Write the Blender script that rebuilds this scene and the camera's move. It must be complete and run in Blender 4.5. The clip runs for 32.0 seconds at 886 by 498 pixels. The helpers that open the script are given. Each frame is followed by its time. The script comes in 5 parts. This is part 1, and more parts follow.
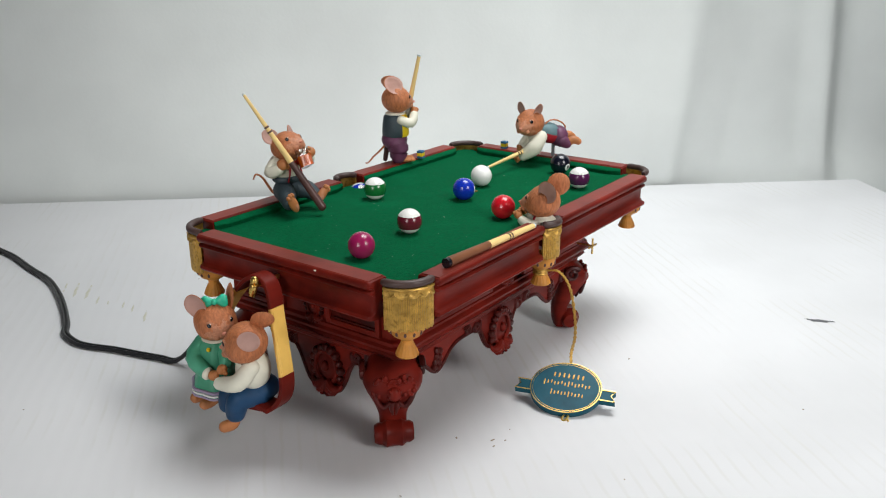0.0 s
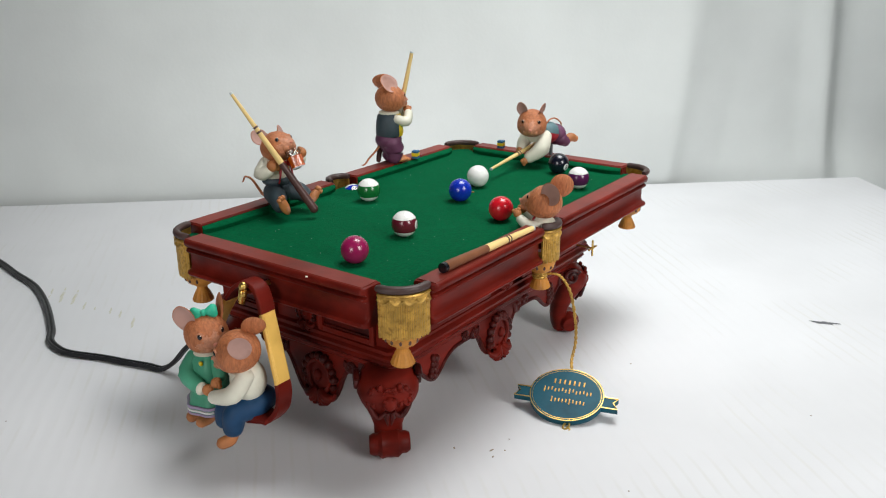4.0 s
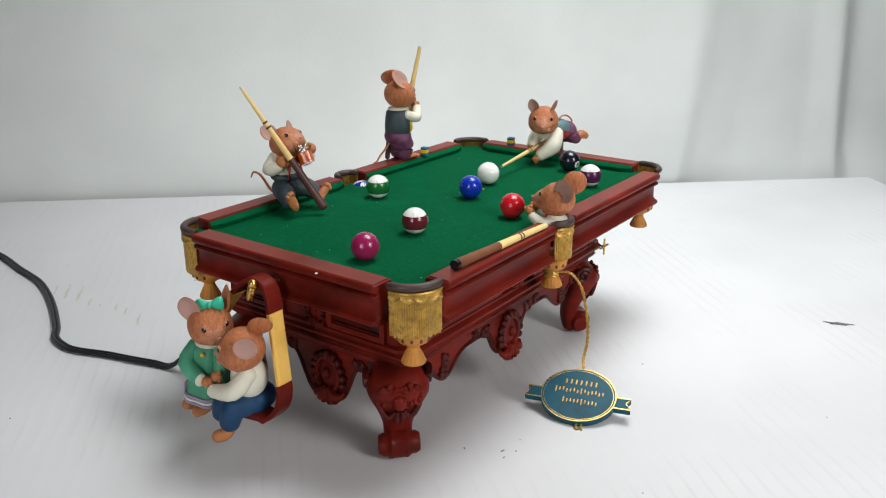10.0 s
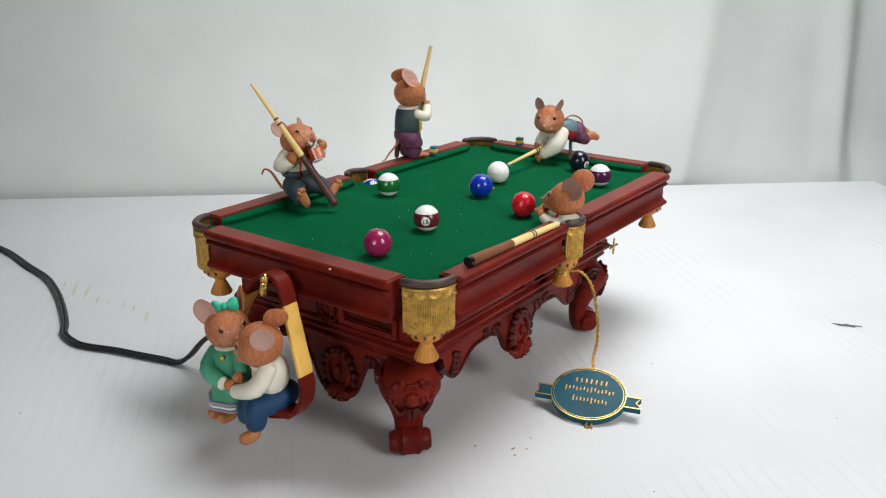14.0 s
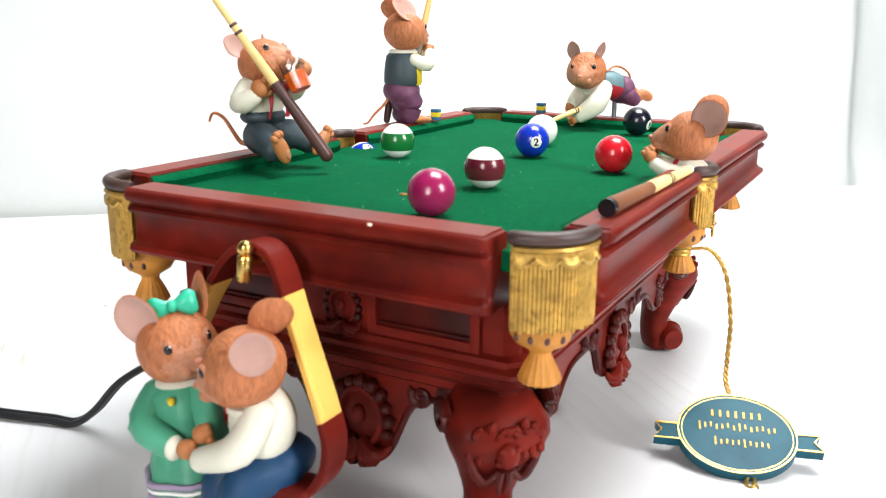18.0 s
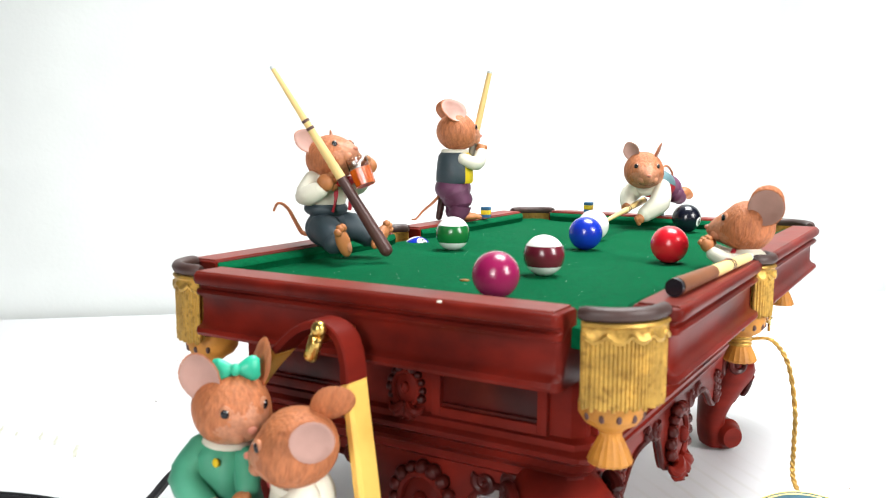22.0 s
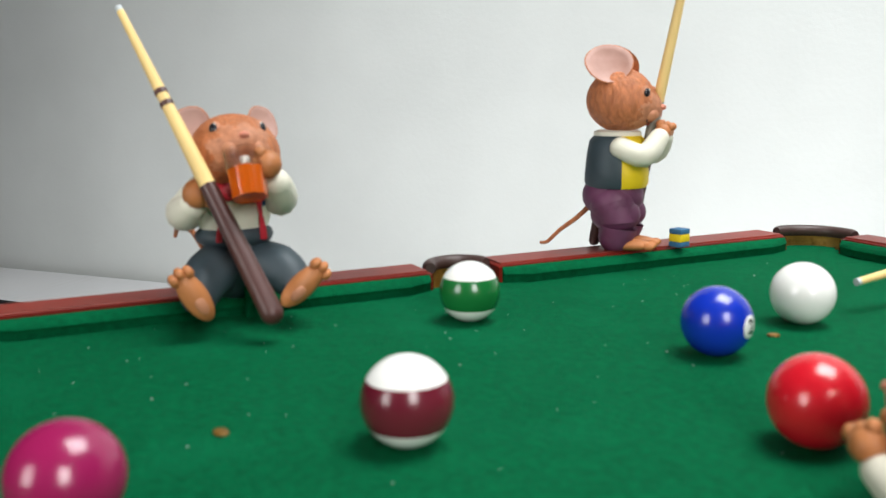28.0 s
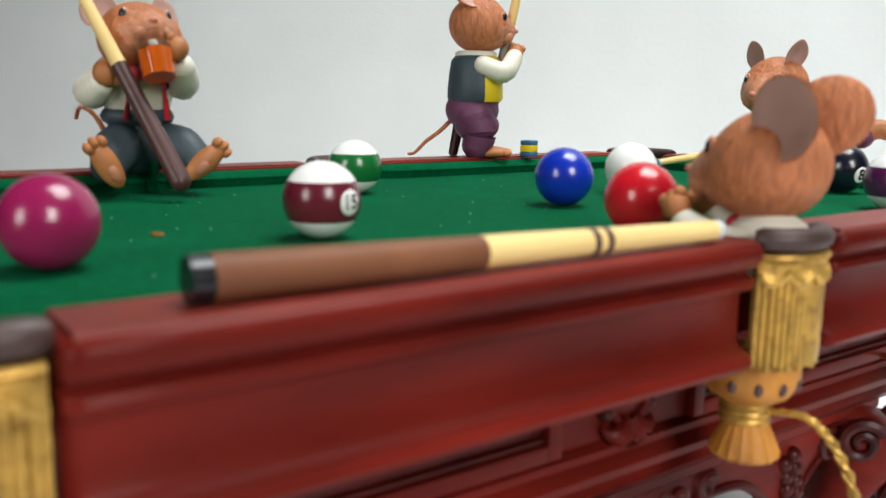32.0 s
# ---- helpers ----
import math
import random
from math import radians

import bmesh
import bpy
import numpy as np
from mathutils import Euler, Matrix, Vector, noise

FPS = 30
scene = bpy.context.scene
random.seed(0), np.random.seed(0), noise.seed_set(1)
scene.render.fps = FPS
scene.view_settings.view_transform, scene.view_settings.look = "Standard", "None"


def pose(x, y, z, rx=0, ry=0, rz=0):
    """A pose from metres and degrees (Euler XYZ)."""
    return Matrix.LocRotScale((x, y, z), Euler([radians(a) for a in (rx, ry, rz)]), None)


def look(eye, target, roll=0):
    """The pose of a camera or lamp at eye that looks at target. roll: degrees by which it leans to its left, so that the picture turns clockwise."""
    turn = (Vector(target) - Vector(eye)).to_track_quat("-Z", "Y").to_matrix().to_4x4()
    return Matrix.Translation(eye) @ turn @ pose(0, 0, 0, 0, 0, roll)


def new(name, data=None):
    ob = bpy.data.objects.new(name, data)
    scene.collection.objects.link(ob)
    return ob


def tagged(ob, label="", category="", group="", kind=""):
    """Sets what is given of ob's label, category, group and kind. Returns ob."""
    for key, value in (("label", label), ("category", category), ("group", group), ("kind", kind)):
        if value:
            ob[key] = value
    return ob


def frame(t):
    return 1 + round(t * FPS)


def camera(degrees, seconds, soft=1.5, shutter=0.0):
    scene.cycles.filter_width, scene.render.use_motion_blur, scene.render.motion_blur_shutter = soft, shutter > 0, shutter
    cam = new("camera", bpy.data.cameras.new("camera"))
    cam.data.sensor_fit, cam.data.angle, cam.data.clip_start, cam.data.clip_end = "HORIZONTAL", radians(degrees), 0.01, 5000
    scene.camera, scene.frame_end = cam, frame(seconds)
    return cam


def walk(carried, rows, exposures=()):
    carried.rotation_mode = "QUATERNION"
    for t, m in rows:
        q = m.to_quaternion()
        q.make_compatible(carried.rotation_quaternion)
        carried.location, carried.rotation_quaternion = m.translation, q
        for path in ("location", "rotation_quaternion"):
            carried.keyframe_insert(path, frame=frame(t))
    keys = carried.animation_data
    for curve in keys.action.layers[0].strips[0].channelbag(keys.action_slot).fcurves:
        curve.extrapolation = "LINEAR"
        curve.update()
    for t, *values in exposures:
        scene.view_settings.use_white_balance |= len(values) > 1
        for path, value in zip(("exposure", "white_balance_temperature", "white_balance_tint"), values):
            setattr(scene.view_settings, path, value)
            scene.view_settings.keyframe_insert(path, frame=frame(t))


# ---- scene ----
# Camera: one hand-held phone, from a wide view of the table to a close view along the rail.
cam = camera(54.08, 32.0, soft=1.1)
cam.data.dof.use_dof, cam.data.dof.focus_distance, cam.data.dof.aperture_fstop = True, 0.5, 29.0
PATH = [
    (0, (0.3294, -0.4403, 0.2635), (-0.2278, 0.3225, -0.0647), -0.21),
    (0.5, (0.3277, -0.4406, 0.2614), (-0.2305, 0.3229, -0.0637), -0.29),
    (1, (0.3263, -0.4407, 0.2627), (-0.2317, 0.3236, -0.0607), -0.37),
    (1.5, (0.3270, -0.4407, 0.2643), (-0.2295, 0.3248, -0.0585), -0.44),
    (2, (0.3242, -0.4386, 0.2623), (-0.2306, 0.3281, -0.0607), -0.46),
    (2.5, (0.3253, -0.4357, 0.2623), (-0.2274, 0.3312, -0.0638), -0.34),
    (3, (0.3212, -0.4342, 0.2612), (-0.2321, 0.3322, -0.0651), -0.36),
    (3.5, (0.3201, -0.4305, 0.2613), (-0.2315, 0.3361, -0.0675), -0.40),
    (5.5, (0.3138, -0.4229, 0.2566), (-0.2424, 0.3398, -0.0735), -0.53),
    (6, (0.3139, -0.4222, 0.2561), (-0.2441, 0.3391, -0.0743), -0.69),
    (6.5, (0.3144, -0.4222, 0.2563), (-0.2435, 0.3391, -0.0743), -0.67),
    (7, (0.3142, -0.4224, 0.2544), (-0.2414, 0.3398, -0.0779), -0.62),
    (7.5, (0.3136, -0.4229, 0.2535), (-0.2421, 0.3394, -0.0782), -0.49),
    (8, (0.3135, -0.4232, 0.2553), (-0.2440, 0.3377, -0.0764), -0.52),
    (8.5, (0.3127, -0.4232, 0.2558), (-0.2437, 0.3389, -0.0753), -0.50),
    (9, (0.3115, -0.4220, 0.2562), (-0.2445, 0.3403, -0.0751), -0.34),
    (9.5, (0.3113, -0.4230, 0.2560), (-0.2446, 0.3391, -0.0761), -0.25),
    (10, (0.3115, -0.4247, 0.2572), (-0.2432, 0.3390, -0.0731), -0.17),
    (10.5, (0.3117, -0.4256, 0.2579), (-0.2433, 0.3387, -0.0705), -0.20),
    (11, (0.3107, -0.4264, 0.2569), (-0.2422, 0.3390, -0.0724), -0.16),
    (11.5, (0.3110, -0.4274, 0.2576), (-0.2416, 0.3382, -0.0717), -0.05),
    (12, (0.3105, -0.4271, 0.2586), (-0.2439, 0.3366, -0.0724), -0.09),
    (12.5, (0.3099, -0.4282, 0.2562), (-0.2444, 0.3368, -0.0716), 0.13),
    (13, (0.3102, -0.4290, 0.2563), (-0.2442, 0.3362, -0.0709), 0.19),
    (13.5, (0.3085, -0.4293, 0.2542), (-0.2455, 0.3365, -0.0725), 0.28),
    (15.5, (0.3052, -0.4325, 0.2582), (-0.2526, 0.3307, -0.0679), 0.09),
    (16, (0.2985, -0.4317, 0.2610), (-0.2611, 0.3373, -0.0480), 0.39),
    (16.5, (0.2619, -0.4195, 0.2585), (-0.3045, 0.3475, -0.0431), -0.43),
    (17, (0.2078, -0.3798, 0.2165), (-0.3199, 0.4131, -0.0882), -0.10),
    (17.3, (0.1845, -0.3575, 0.2055), (-0.847, 1.264, -0.353), -0.9),
    (17.5, (0.1735, -0.3515, 0.1877), (-0.3204, 0.4786, -0.0711), -0.26),
    (17.8, (0.1605, -0.3365, 0.1705), (-0.750, 1.352, -0.399), 1.6),
    (18, (0.1576, -0.3336, 0.1611), (-0.3055, 0.5151, -0.0943), 0.50),
    (18.2, (0.1505, -0.3300, 0.1610), (-0.771, 1.367, -0.363), 1.2),
    (18.5, (0.1477, -0.3297, 0.1524), (-0.3176, 0.5280, -0.0664), 0.35),
    (19, (0.1481, -0.3331, 0.1487), (-0.3505, 0.5197, -0.0067), -0.13),
    (19.5, (0.1462, -0.3334, 0.1461), (-0.3635, 0.5166, 0.0133), 0.01),
    (20, (0.1453, -0.3351, 0.1463), (-0.3645, 0.5151, 0.0150), 0.18),
    (20.5, (0.1464, -0.3336, 0.1465), (-0.3596, 0.5190, 0.0160), 0.31),
    (21, (0.1472, -0.3334, 0.1479), (-0.3681, 0.5146, 0.0244), 0.13),
    (21.5, (0.1471, -0.3384, 0.1507), (-0.3653, 0.5117, 0.0286), 0.26),
    (22, (0.1512, -0.3427, 0.1519), (-0.3571, 0.5091, 0.0247), 0.27),
    (22.5, (0.1536, -0.3463, 0.1531), (-0.3600, 0.5015, 0.0209), 0.03),
    (23, (0.1667, -0.3456, 0.1616), (-0.3700, 0.4857, 0.0170), -0.76),
    (23.5, (0.2042, -0.3094, 0.1749), (-0.4229, 0.4536, 0.0184), -1.95),
    (24, (0.2272, -0.2261, 0.1682), (-0.5087, 0.4411, 0.0525), -1.32),
    (24.5, (0.2158, -0.1575, 0.1821), (-0.5938, 0.4148, 0.0517), -1.14),
    (25, (0.1765, -0.1392, 0.1760), (-0.7040, 0.3204, 0.0601), -1.14),
    (25.5, (0.1584, -0.1206, 0.1748), (-0.7369, 0.3037, 0.0388), -0.82),
    (27.5, (0.1440, -0.1025, 0.1609), (-0.7490, 0.3171, -0.0021), -0.93),
    (28, (0.1433, -0.1039, 0.1574), (-0.7448, 0.3210, -0.0177), -0.48),
    (28.5, (0.1425, -0.1028, 0.1539), (-0.7378, 0.3325, -0.0347), -0.04),
    (29, (0.1473, -0.1135, 0.1439), (-0.7263, 0.3333, -0.0487), 0.22),
    (29.5, (0.1593, -0.1292, 0.1344), (-0.7058, 0.3283, -0.0712), 0.46),
    (30, (0.1647, -0.1437, 0.1327), (-0.6927, 0.3312, -0.0659), -0.98),
    (30.5, (0.1680, -0.1536, 0.1263), (-0.6833, 0.3313, -0.0739), -1.14),
    (31, (0.1717, -0.1479, 0.1263), (-0.6673, 0.3598, -0.0693), -0.24),
    (31.5, (0.1725, -0.1391, 0.1281), (-0.6494, 0.3998, -0.0565), 0.45),
    (32, (0.1703, -0.1312, 0.1294), (-0.6266, 0.4474, -0.0444), 0.94),
]
EXPOSURES = [(0, -0.1), (15.6, -0.1), (16.4, 0.3), (17.2, 0.75), (18.2, 0.95), (22.8, 0.95),
             (23.6, 0.65), (24.1, 0.2), (24.5, 0.05), (25.2, 0.2), (27.6, 0.3), (28.6, 0.35), (29.4, 0.3),
             (30.2, 0.2), (32, 0.15)]
walk(cam, [(t, look(eye, target, roll)) for t, eye, target, roll in PATH], EXPOSURES)

# ---- light: two tall softboxes near the camera, one overhead, in an added dark grey room ----
world = bpy.data.worlds.new("world")
scene.world = world
world.use_nodes = True
world.node_tree.nodes["Background"].inputs[0].default_value = (0.9, 0.95, 1.0, 1)
world.node_tree.nodes["Background"].inputs[1].default_value = 0.03


def softbox(eye, target, sx, sy, watts, colour=(1, 1, 1), spread=75):
    data = bpy.data.lights.new("softbox", "AREA")
    data.spread = radians(spread)
    data.shape, data.size, data.size_y, data.energy, data.color = "RECTANGLE", sx, sy, watts, colour
    ob = new("softbox_light", data)
    ob.matrix_world = look(eye, target)
    return ob


softbox((0.24, -1.15, 0.47), (-0.14, 0.14, 0.14), 0.36, 0.6, 0.55, (1.0, 0.98, 0.96), 55)
softbox((1.12, -0.16, 0.60), (0.16, 0.02, 0.04), 0.36, 0.6, 1.4, (1.0, 0.98, 0.96), 70)
softbox((0.12, 0.30, 1.05), (0.10, 0.29, 0.1), 0.55, 0.55, 5.2, (0.97, 1.0, 1.0), 115)


# ---- materials ----
def material(name, colour, rough=0.5, metal=0.0, var=0.15, grain=60.0, bump=0.1, bump_scale=400.0, coat=0.0,
             dark=None, dark_scale=20.0, dark_low=0.5, dark_high=0.75, stretch=(1, 1, 1), sheen=0.0, spec=0.5):
    """A procedural surface: base colour with fine and coarse variation, an optional second colour in stains, and relief."""
    m = bpy.data.materials.new(name)
    m.use_nodes = True
    nt = m.node_tree
    b = nt.nodes["Principled BSDF"]
    co = nt.nodes.new("ShaderNodeTexCoord")
    mp = nt.nodes.new("ShaderNodeMapping")
    mp.inputs["Scale"].default_value = stretch
    nt.links.new(co.outputs["Object"], mp.inputs["Vector"])
    n1 = nt.nodes.new("ShaderNodeTexNoise")
    n1.inputs["Scale"].default_value, n1.inputs["Detail"].default_value = grain, 6
    nt.links.new(mp.outputs[0], n1.inputs["Vector"])
    ramp = nt.nodes.new("ShaderNodeValToRGB")
    c = colour
    ramp.color_ramp.elements[0].color = (*[max(0, v * (1 - var)) for v in c], 1)
    ramp.color_ramp.elements[1].color = (*[min(1, v * (1 + var)) for v in c], 1)
    ramp.color_ramp.elements[0].position, ramp.color_ramp.elements[1].position = 0.3, 0.7
    nt.links.new(n1.outputs["Fac"], ramp.inputs[0])
    out = ramp.outputs[0]
    if dark:
        n2 = nt.nodes.new("ShaderNodeTexNoise")
        n2.inputs["Scale"].default_value, n2.inputs["Detail"].default_value = dark_scale, 5
        nt.links.new(mp.outputs[0], n2.inputs["Vector"])
        r2 = nt.nodes.new("ShaderNodeMapRange")
        r2.inputs[1].default_value, r2.inputs[2].default_value = dark_low, dark_high
        nt.links.new(n2.outputs["Fac"], r2.inputs[0])
        mix = nt.nodes.new("ShaderNodeMix")
        mix.data_type = "RGBA"
        nt.links.new(r2.outputs[0], mix.inputs[0])
        nt.links.new(out, mix.inputs[6])
        mix.inputs[7].default_value = (*dark, 1)
        out = mix.outputs[2]
    nt.links.new(out, b.inputs["Base Color"])
    rr = nt.nodes.new("ShaderNodeMapRange")
    rr.inputs[3].default_value, rr.inputs[4].default_value = rough * 0.85, min(1, rough * 1.15)
    nt.links.new(n1.outputs["Fac"], rr.inputs[0])
    nt.links.new(rr.outputs[0], b.inputs["Roughness"])
    b.inputs["Metallic"].default_value = metal
    b.inputs["Coat Weight"].default_value = coat
    b.inputs["Coat Roughness"].default_value = 0.1
    b.inputs["Sheen Weight"].default_value = sheen
    b.inputs["Specular IOR Level"].default_value = spec
    if bump:
        n3 = nt.nodes.new("ShaderNodeTexNoise")
        n3.inputs["Scale"].default_value, n3.inputs["Detail"].default_value = bump_scale, 4
        nt.links.new(mp.outputs[0], n3.inputs["Vector"])
        bp = nt.nodes.new("ShaderNodeBump")
        bp.inputs["Strength"].default_value, bp.inputs["Distance"].default_value = bump, 0.0008
        nt.links.new(n3.outputs["Fac"], bp.inputs["Height"])
        nt.links.new(bp.outputs[0], b.inputs["Normal"])
    return m


WOOD = material("mahogany_resin", (0.150, 0.0125, 0.0075), 0.38, var=0.35, grain=55, bump=0.12, bump_scale=260,
                dark=(0.022, 0.004, 0.004), dark_scale=34, dark_low=0.45, dark_high=0.85, stretch=(1, 0.35, 1.6), spec=0.10)
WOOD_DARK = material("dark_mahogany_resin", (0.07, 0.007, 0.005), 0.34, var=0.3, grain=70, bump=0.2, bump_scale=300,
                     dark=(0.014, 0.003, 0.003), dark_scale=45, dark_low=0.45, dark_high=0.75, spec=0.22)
RAILTOP = material("rail_resin", (0.21, 0.032, 0.022), 0.4, var=0.18, grain=70, bump=0.08, bump_scale=260,
                   dark=(0.10, 0.02, 0.016), dark_scale=24, dark_low=0.5, dark_high=0.8, spec=0.17)
FELT = material("green_felt", (0.001, 0.092, 0.034), 0.95, var=0.2, grain=500, bump=0.6, bump_scale=1500,
                dark=(0.002, 0.125, 0.05), dark_scale=30, dark_low=0.52, dark_high=0.85, spec=0.04)
LEATHER = material("brown_leather_resin", (0.055, 0.028, 0.024), 0.45, var=0.25, grain=90, bump=0.15, bump_scale=500)
GOLD = material("gold_paint", (0.55, 0.33, 0.07), 0.42, 0.55, var=0.3, grain=150, bump=0.2, bump_scale=900,
                dark=(0.30, 0.16, 0.03), dark_scale=500, dark_low=0.5, dark_high=0.72)
GOLD_DARK = material("dark_gold_paint", (0.20, 0.105, 0.018), 0.5, 0.4, var=0.3, grain=300, bump=0.3, bump_scale=900)
TASSEL = material("ochre_tassel_paint", (0.55, 0.23, 0.03), 0.55, var=0.25, grain=120, bump=0.3, bump_scale=500,
                  dark=(0.30, 0.10, 0.012), dark_scale=90, dark_low=0.5, dark_high=0.8)
BRASS = material("brass", (0.75, 0.50, 0.14), 0.28, 1.0, var=0.15, grain=200, bump=0.05)
SHEET = material("white_board", (0.72, 0.72, 0.735), 0.6, var=0.03, grain=6, bump=0.05, bump_scale=80,
                 dark=(0.62, 0.62, 0.63), dark_scale=5, dark_low=0.5, dark_high=0.9)
CLOTH = material("white_backdrop_cloth", (0.755, 0.79, 0.775), 0.9, var=0.05, grain=9, bump=0.15, bump_scale=300)
ROOM = material("room_dim_grey", (0.12, 0.122, 0.125), 0.9, var=0.02, grain=3, bump=0)
CORD = material("black_cord_rubber", (0.012, 0.012, 0.014), 0.4, var=0.2, grain=100, bump=0.05)
IVORY = material("cue_ivory", (0.84, 0.61, 0.25), 0.45, spec=0.25, var=0.1, grain=40, bump=0.05, stretch=(1, 1, 1))
CUEBROWN = material("cue_butt_brown", (0.075, 0.028, 0.024), 0.4, var=0.25, grain=60, bump=0.08)
CUETAN = material("cue_butt_tan", (0.20, 0.078, 0.036), 0.5, spec=0.2, var=0.25, grain=60, bump=0.08)
TIPBLUE = material("cue_tip_chalk", (0.55, 0.60, 0.62), 0.8, var=0.1)
BLACK = material("black_paint", (0.010, 0.010, 0.014), 0.25, var=0.2)
WHITE = material("ball_white", (0.85, 0.85, 0.82), 0.2, var=0.02, grain=30, bump=0.02, coat=0.3)
PURPLE = material("ball_purple", (0.30, 0.012, 0.085), 0.24, var=0.08, grain=30, bump=0.02, coat=0.3)
MAROON = material("ball_maroon", (0.13, 0.012, 0.025), 0.24, var=0.08, grain=30, bump=0.02, coat=0.3)
GREEN = material("ball_green", (0.008, 0.14, 0.03), 0.24, var=0.08, grain=30, bump=0.02, coat=0.3)
BLUE = material("ball_blue", (0.006, 0.03, 0.42), 0.24, var=0.08, grain=30, bump=0.02, coat=0.3)
RED = material("ball_red", (0.62, 0.010, 0.022), 0.24, var=0.06, grain=30, bump=0.02, coat=0.3)
BLACKBALL = material("ball_black", (0.006, 0.007, 0.016), 0.24, var=0.1, grain=30, bump=0.02, coat=0.3)
VIOLET = material("ball_violet", (0.09, 0.012, 0.075), 0.24, var=0.08, grain=30, bump=0.02, coat=0.3)
YELLOW = material("ball_yellow", (0.75, 0.55, 0.02), 0.24, var=0.06, grain=30, bump=0.02, coat=0.3)


# ---- mesh helpers; all lengths in millimetres ----
def to_mesh(name, bm, mats, smooth=40):
    bmesh.ops.recalc_face_normals(bm, faces=bm.faces)
    for v in bm.verts:
        v.co *= 0.001
    me = bpy.data.meshes.new(name)
    bm.to_mesh(me)
    bm.free()
    for m in mats if isinstance(mats, (list, tuple)) else [mats]:
        me.materials.append(m)
    if smooth:
        me.polygons.foreach_set("use_smooth", [True] * len(me.polygons))
        me.set_sharp_from_angle(angle=radians(smooth))
    return me


def part(name, bm, mats, parent=None, label="", smooth=40):
    ob = new(name, to_mesh(name, bm, mats, smooth))
    if parent:
        ob.parent = parent
    if label:
        tagged(ob, label)
    return ob


def at(x, y, z, rx=0, ry=0, rz=0):
    return pose(x / 1000, y / 1000, z / 1000, rx, ry, rz)


def shift(bm):
    """Sets a part of the body or a leg at its place under the table top, which overhangs it most at the far end."""
    for v in bm.verts:
        v.co.x, v.co.y = 1.022 * v.co.x - 1.8, 1.064 * v.co.y + 1.2
    return bm


def loft(bm, loops, close=True, cap=True, mat=0):
    """A skin over loops of points; close joins each loop's ends."""
    rings = [[bm.verts.new(p) for p in loop] for loop in loops]
    n = len(rings[0])
    for a, b in zip(rings, rings[1:]):
        for i in range(n if close else n - 1):
            j = (i + 1) % n
            f = bm.faces.new((a[i], a[j], b[j], b[i]))
            f.material_index = mat
    if cap and close:
        for ring in (rings[0], rings[-1]):
            if len(ring) > 2:
                bm.faces.new(ring).material_index = mat
    return rings


def lathe(bm, profile, n=24, centre=(0, 0), mat=0, wobble=0.0, lobes=0):
    loops = []
    for r, z in profile:
        loop = []
        for i in range(n):
            a = 2 * math.pi * i / n
            k = 1 + wobble * math.cos(lobes * a)
            loop.append((centre[0] + r * k * math.cos(a), centre[1] + r * k * math.sin(a), z))
        loops.append(loop)
    return loft(bm, loops, mat=mat)


def tube(bm, points, radii, n=10, mat=0, flat=1.0, up=(0, 0, 1), closed=False):
    """A round bar along points; flat squeezes it along up."""
    pts = [Vector(p) for p in points]
    if not isinstance(radii, (list, tuple)):
        radii = [radii] * len(pts)
    loops = []
    u0 = Vector(up)
    for i, p in enumerate(pts):
        if closed:
            d = pts[(i + 1) % len(pts)] - pts[i - 1]
        else:
            d = pts[min(i + 1, len(pts) - 1)] - pts[max(i - 1, 0)]
        d.normalize()
        s = d.cross(u0)
        if s.length < 1e-3:
            s = d.cross(Vector((1, 0.2, 0)))
        s.normalize()
        w = s.cross(d)
        loops.append([p + radii[i] * (math.cos(a) * s + flat * math.sin(a) * w)
                      for a in (2 * math.pi * k / n for k in range(n))])
    if closed:
        loops.append(loops[0])
    return loft(bm, loops, cap=not closed, mat=mat)


def box(bm, x0, y0, z0, x1, y1, z1, bevel=0.0, mat=0):
    c = bmesh.ops.create_cube(bm, size=1.0, matrix=Matrix.Translation(((x0 + x1) / 2, (y0 + y1) / 2, (z0 + z1) / 2))
                              @ Matrix.Diagonal((x1 - x0, y1 - y0, z1 - z0, 1)))
    faces = {f for v in c["verts"] for f in v.link_faces}
    for f in faces:
        f.material_index = mat
    if bevel:
        edges = list({e for f in faces for e in f.edges})
        bmesh.ops.bevel(bm, geom=edges, offset=bevel, segments=2, affect="EDGES", profile=0.6)


def ball_mesh(bm, centre, radii, turn=(0, 0, 0), mat=0, nu=20, nv=12, shape=None):
    """An egg-shaped lump: radii along its own axes, turned in degrees; shape(d) scales the direction d."""
    if not isinstance(radii, (list, tuple)):
        radii = (radii,) * 3
    m = Matrix.LocRotScale(Vector(centre), Euler([radians(a) for a in turn]), None)
    rings = []
    for j in range(nv + 1):
        th = math.pi * j / nv
        ring = []
        for i in range(nu):
            ph = 2 * math.pi * i / nu
            d = Vector((math.sin(th) * math.cos(ph), math.sin(th) * math.sin(ph), math.cos(th)))
            k = shape(d) if shape else 1.0
            ring.append(m @ Vector((d.x * radii[0] * k, d.y * radii[1] * k, d.z * radii[2] * k)))
        rings.append(ring)
    top, bot = bm.verts.new(rings[0][0]), bm.verts.new(rings[-1][0])
    vs = [[bm.verts.new(p) for p in r] for r in rings[1:-1]]
    for i in range(nu):
        j = (i + 1) % nu
        bm.faces.new((top, vs[0][i], vs[0][j])).material_index = mat
        bm.faces.new((bot, vs[-1][j], vs[-1][i])).material_index = mat
        for a, b in zip(vs, vs[1:]):
            bm.faces.new((a[i], b[i], b[j], a[j])).material_index = mat


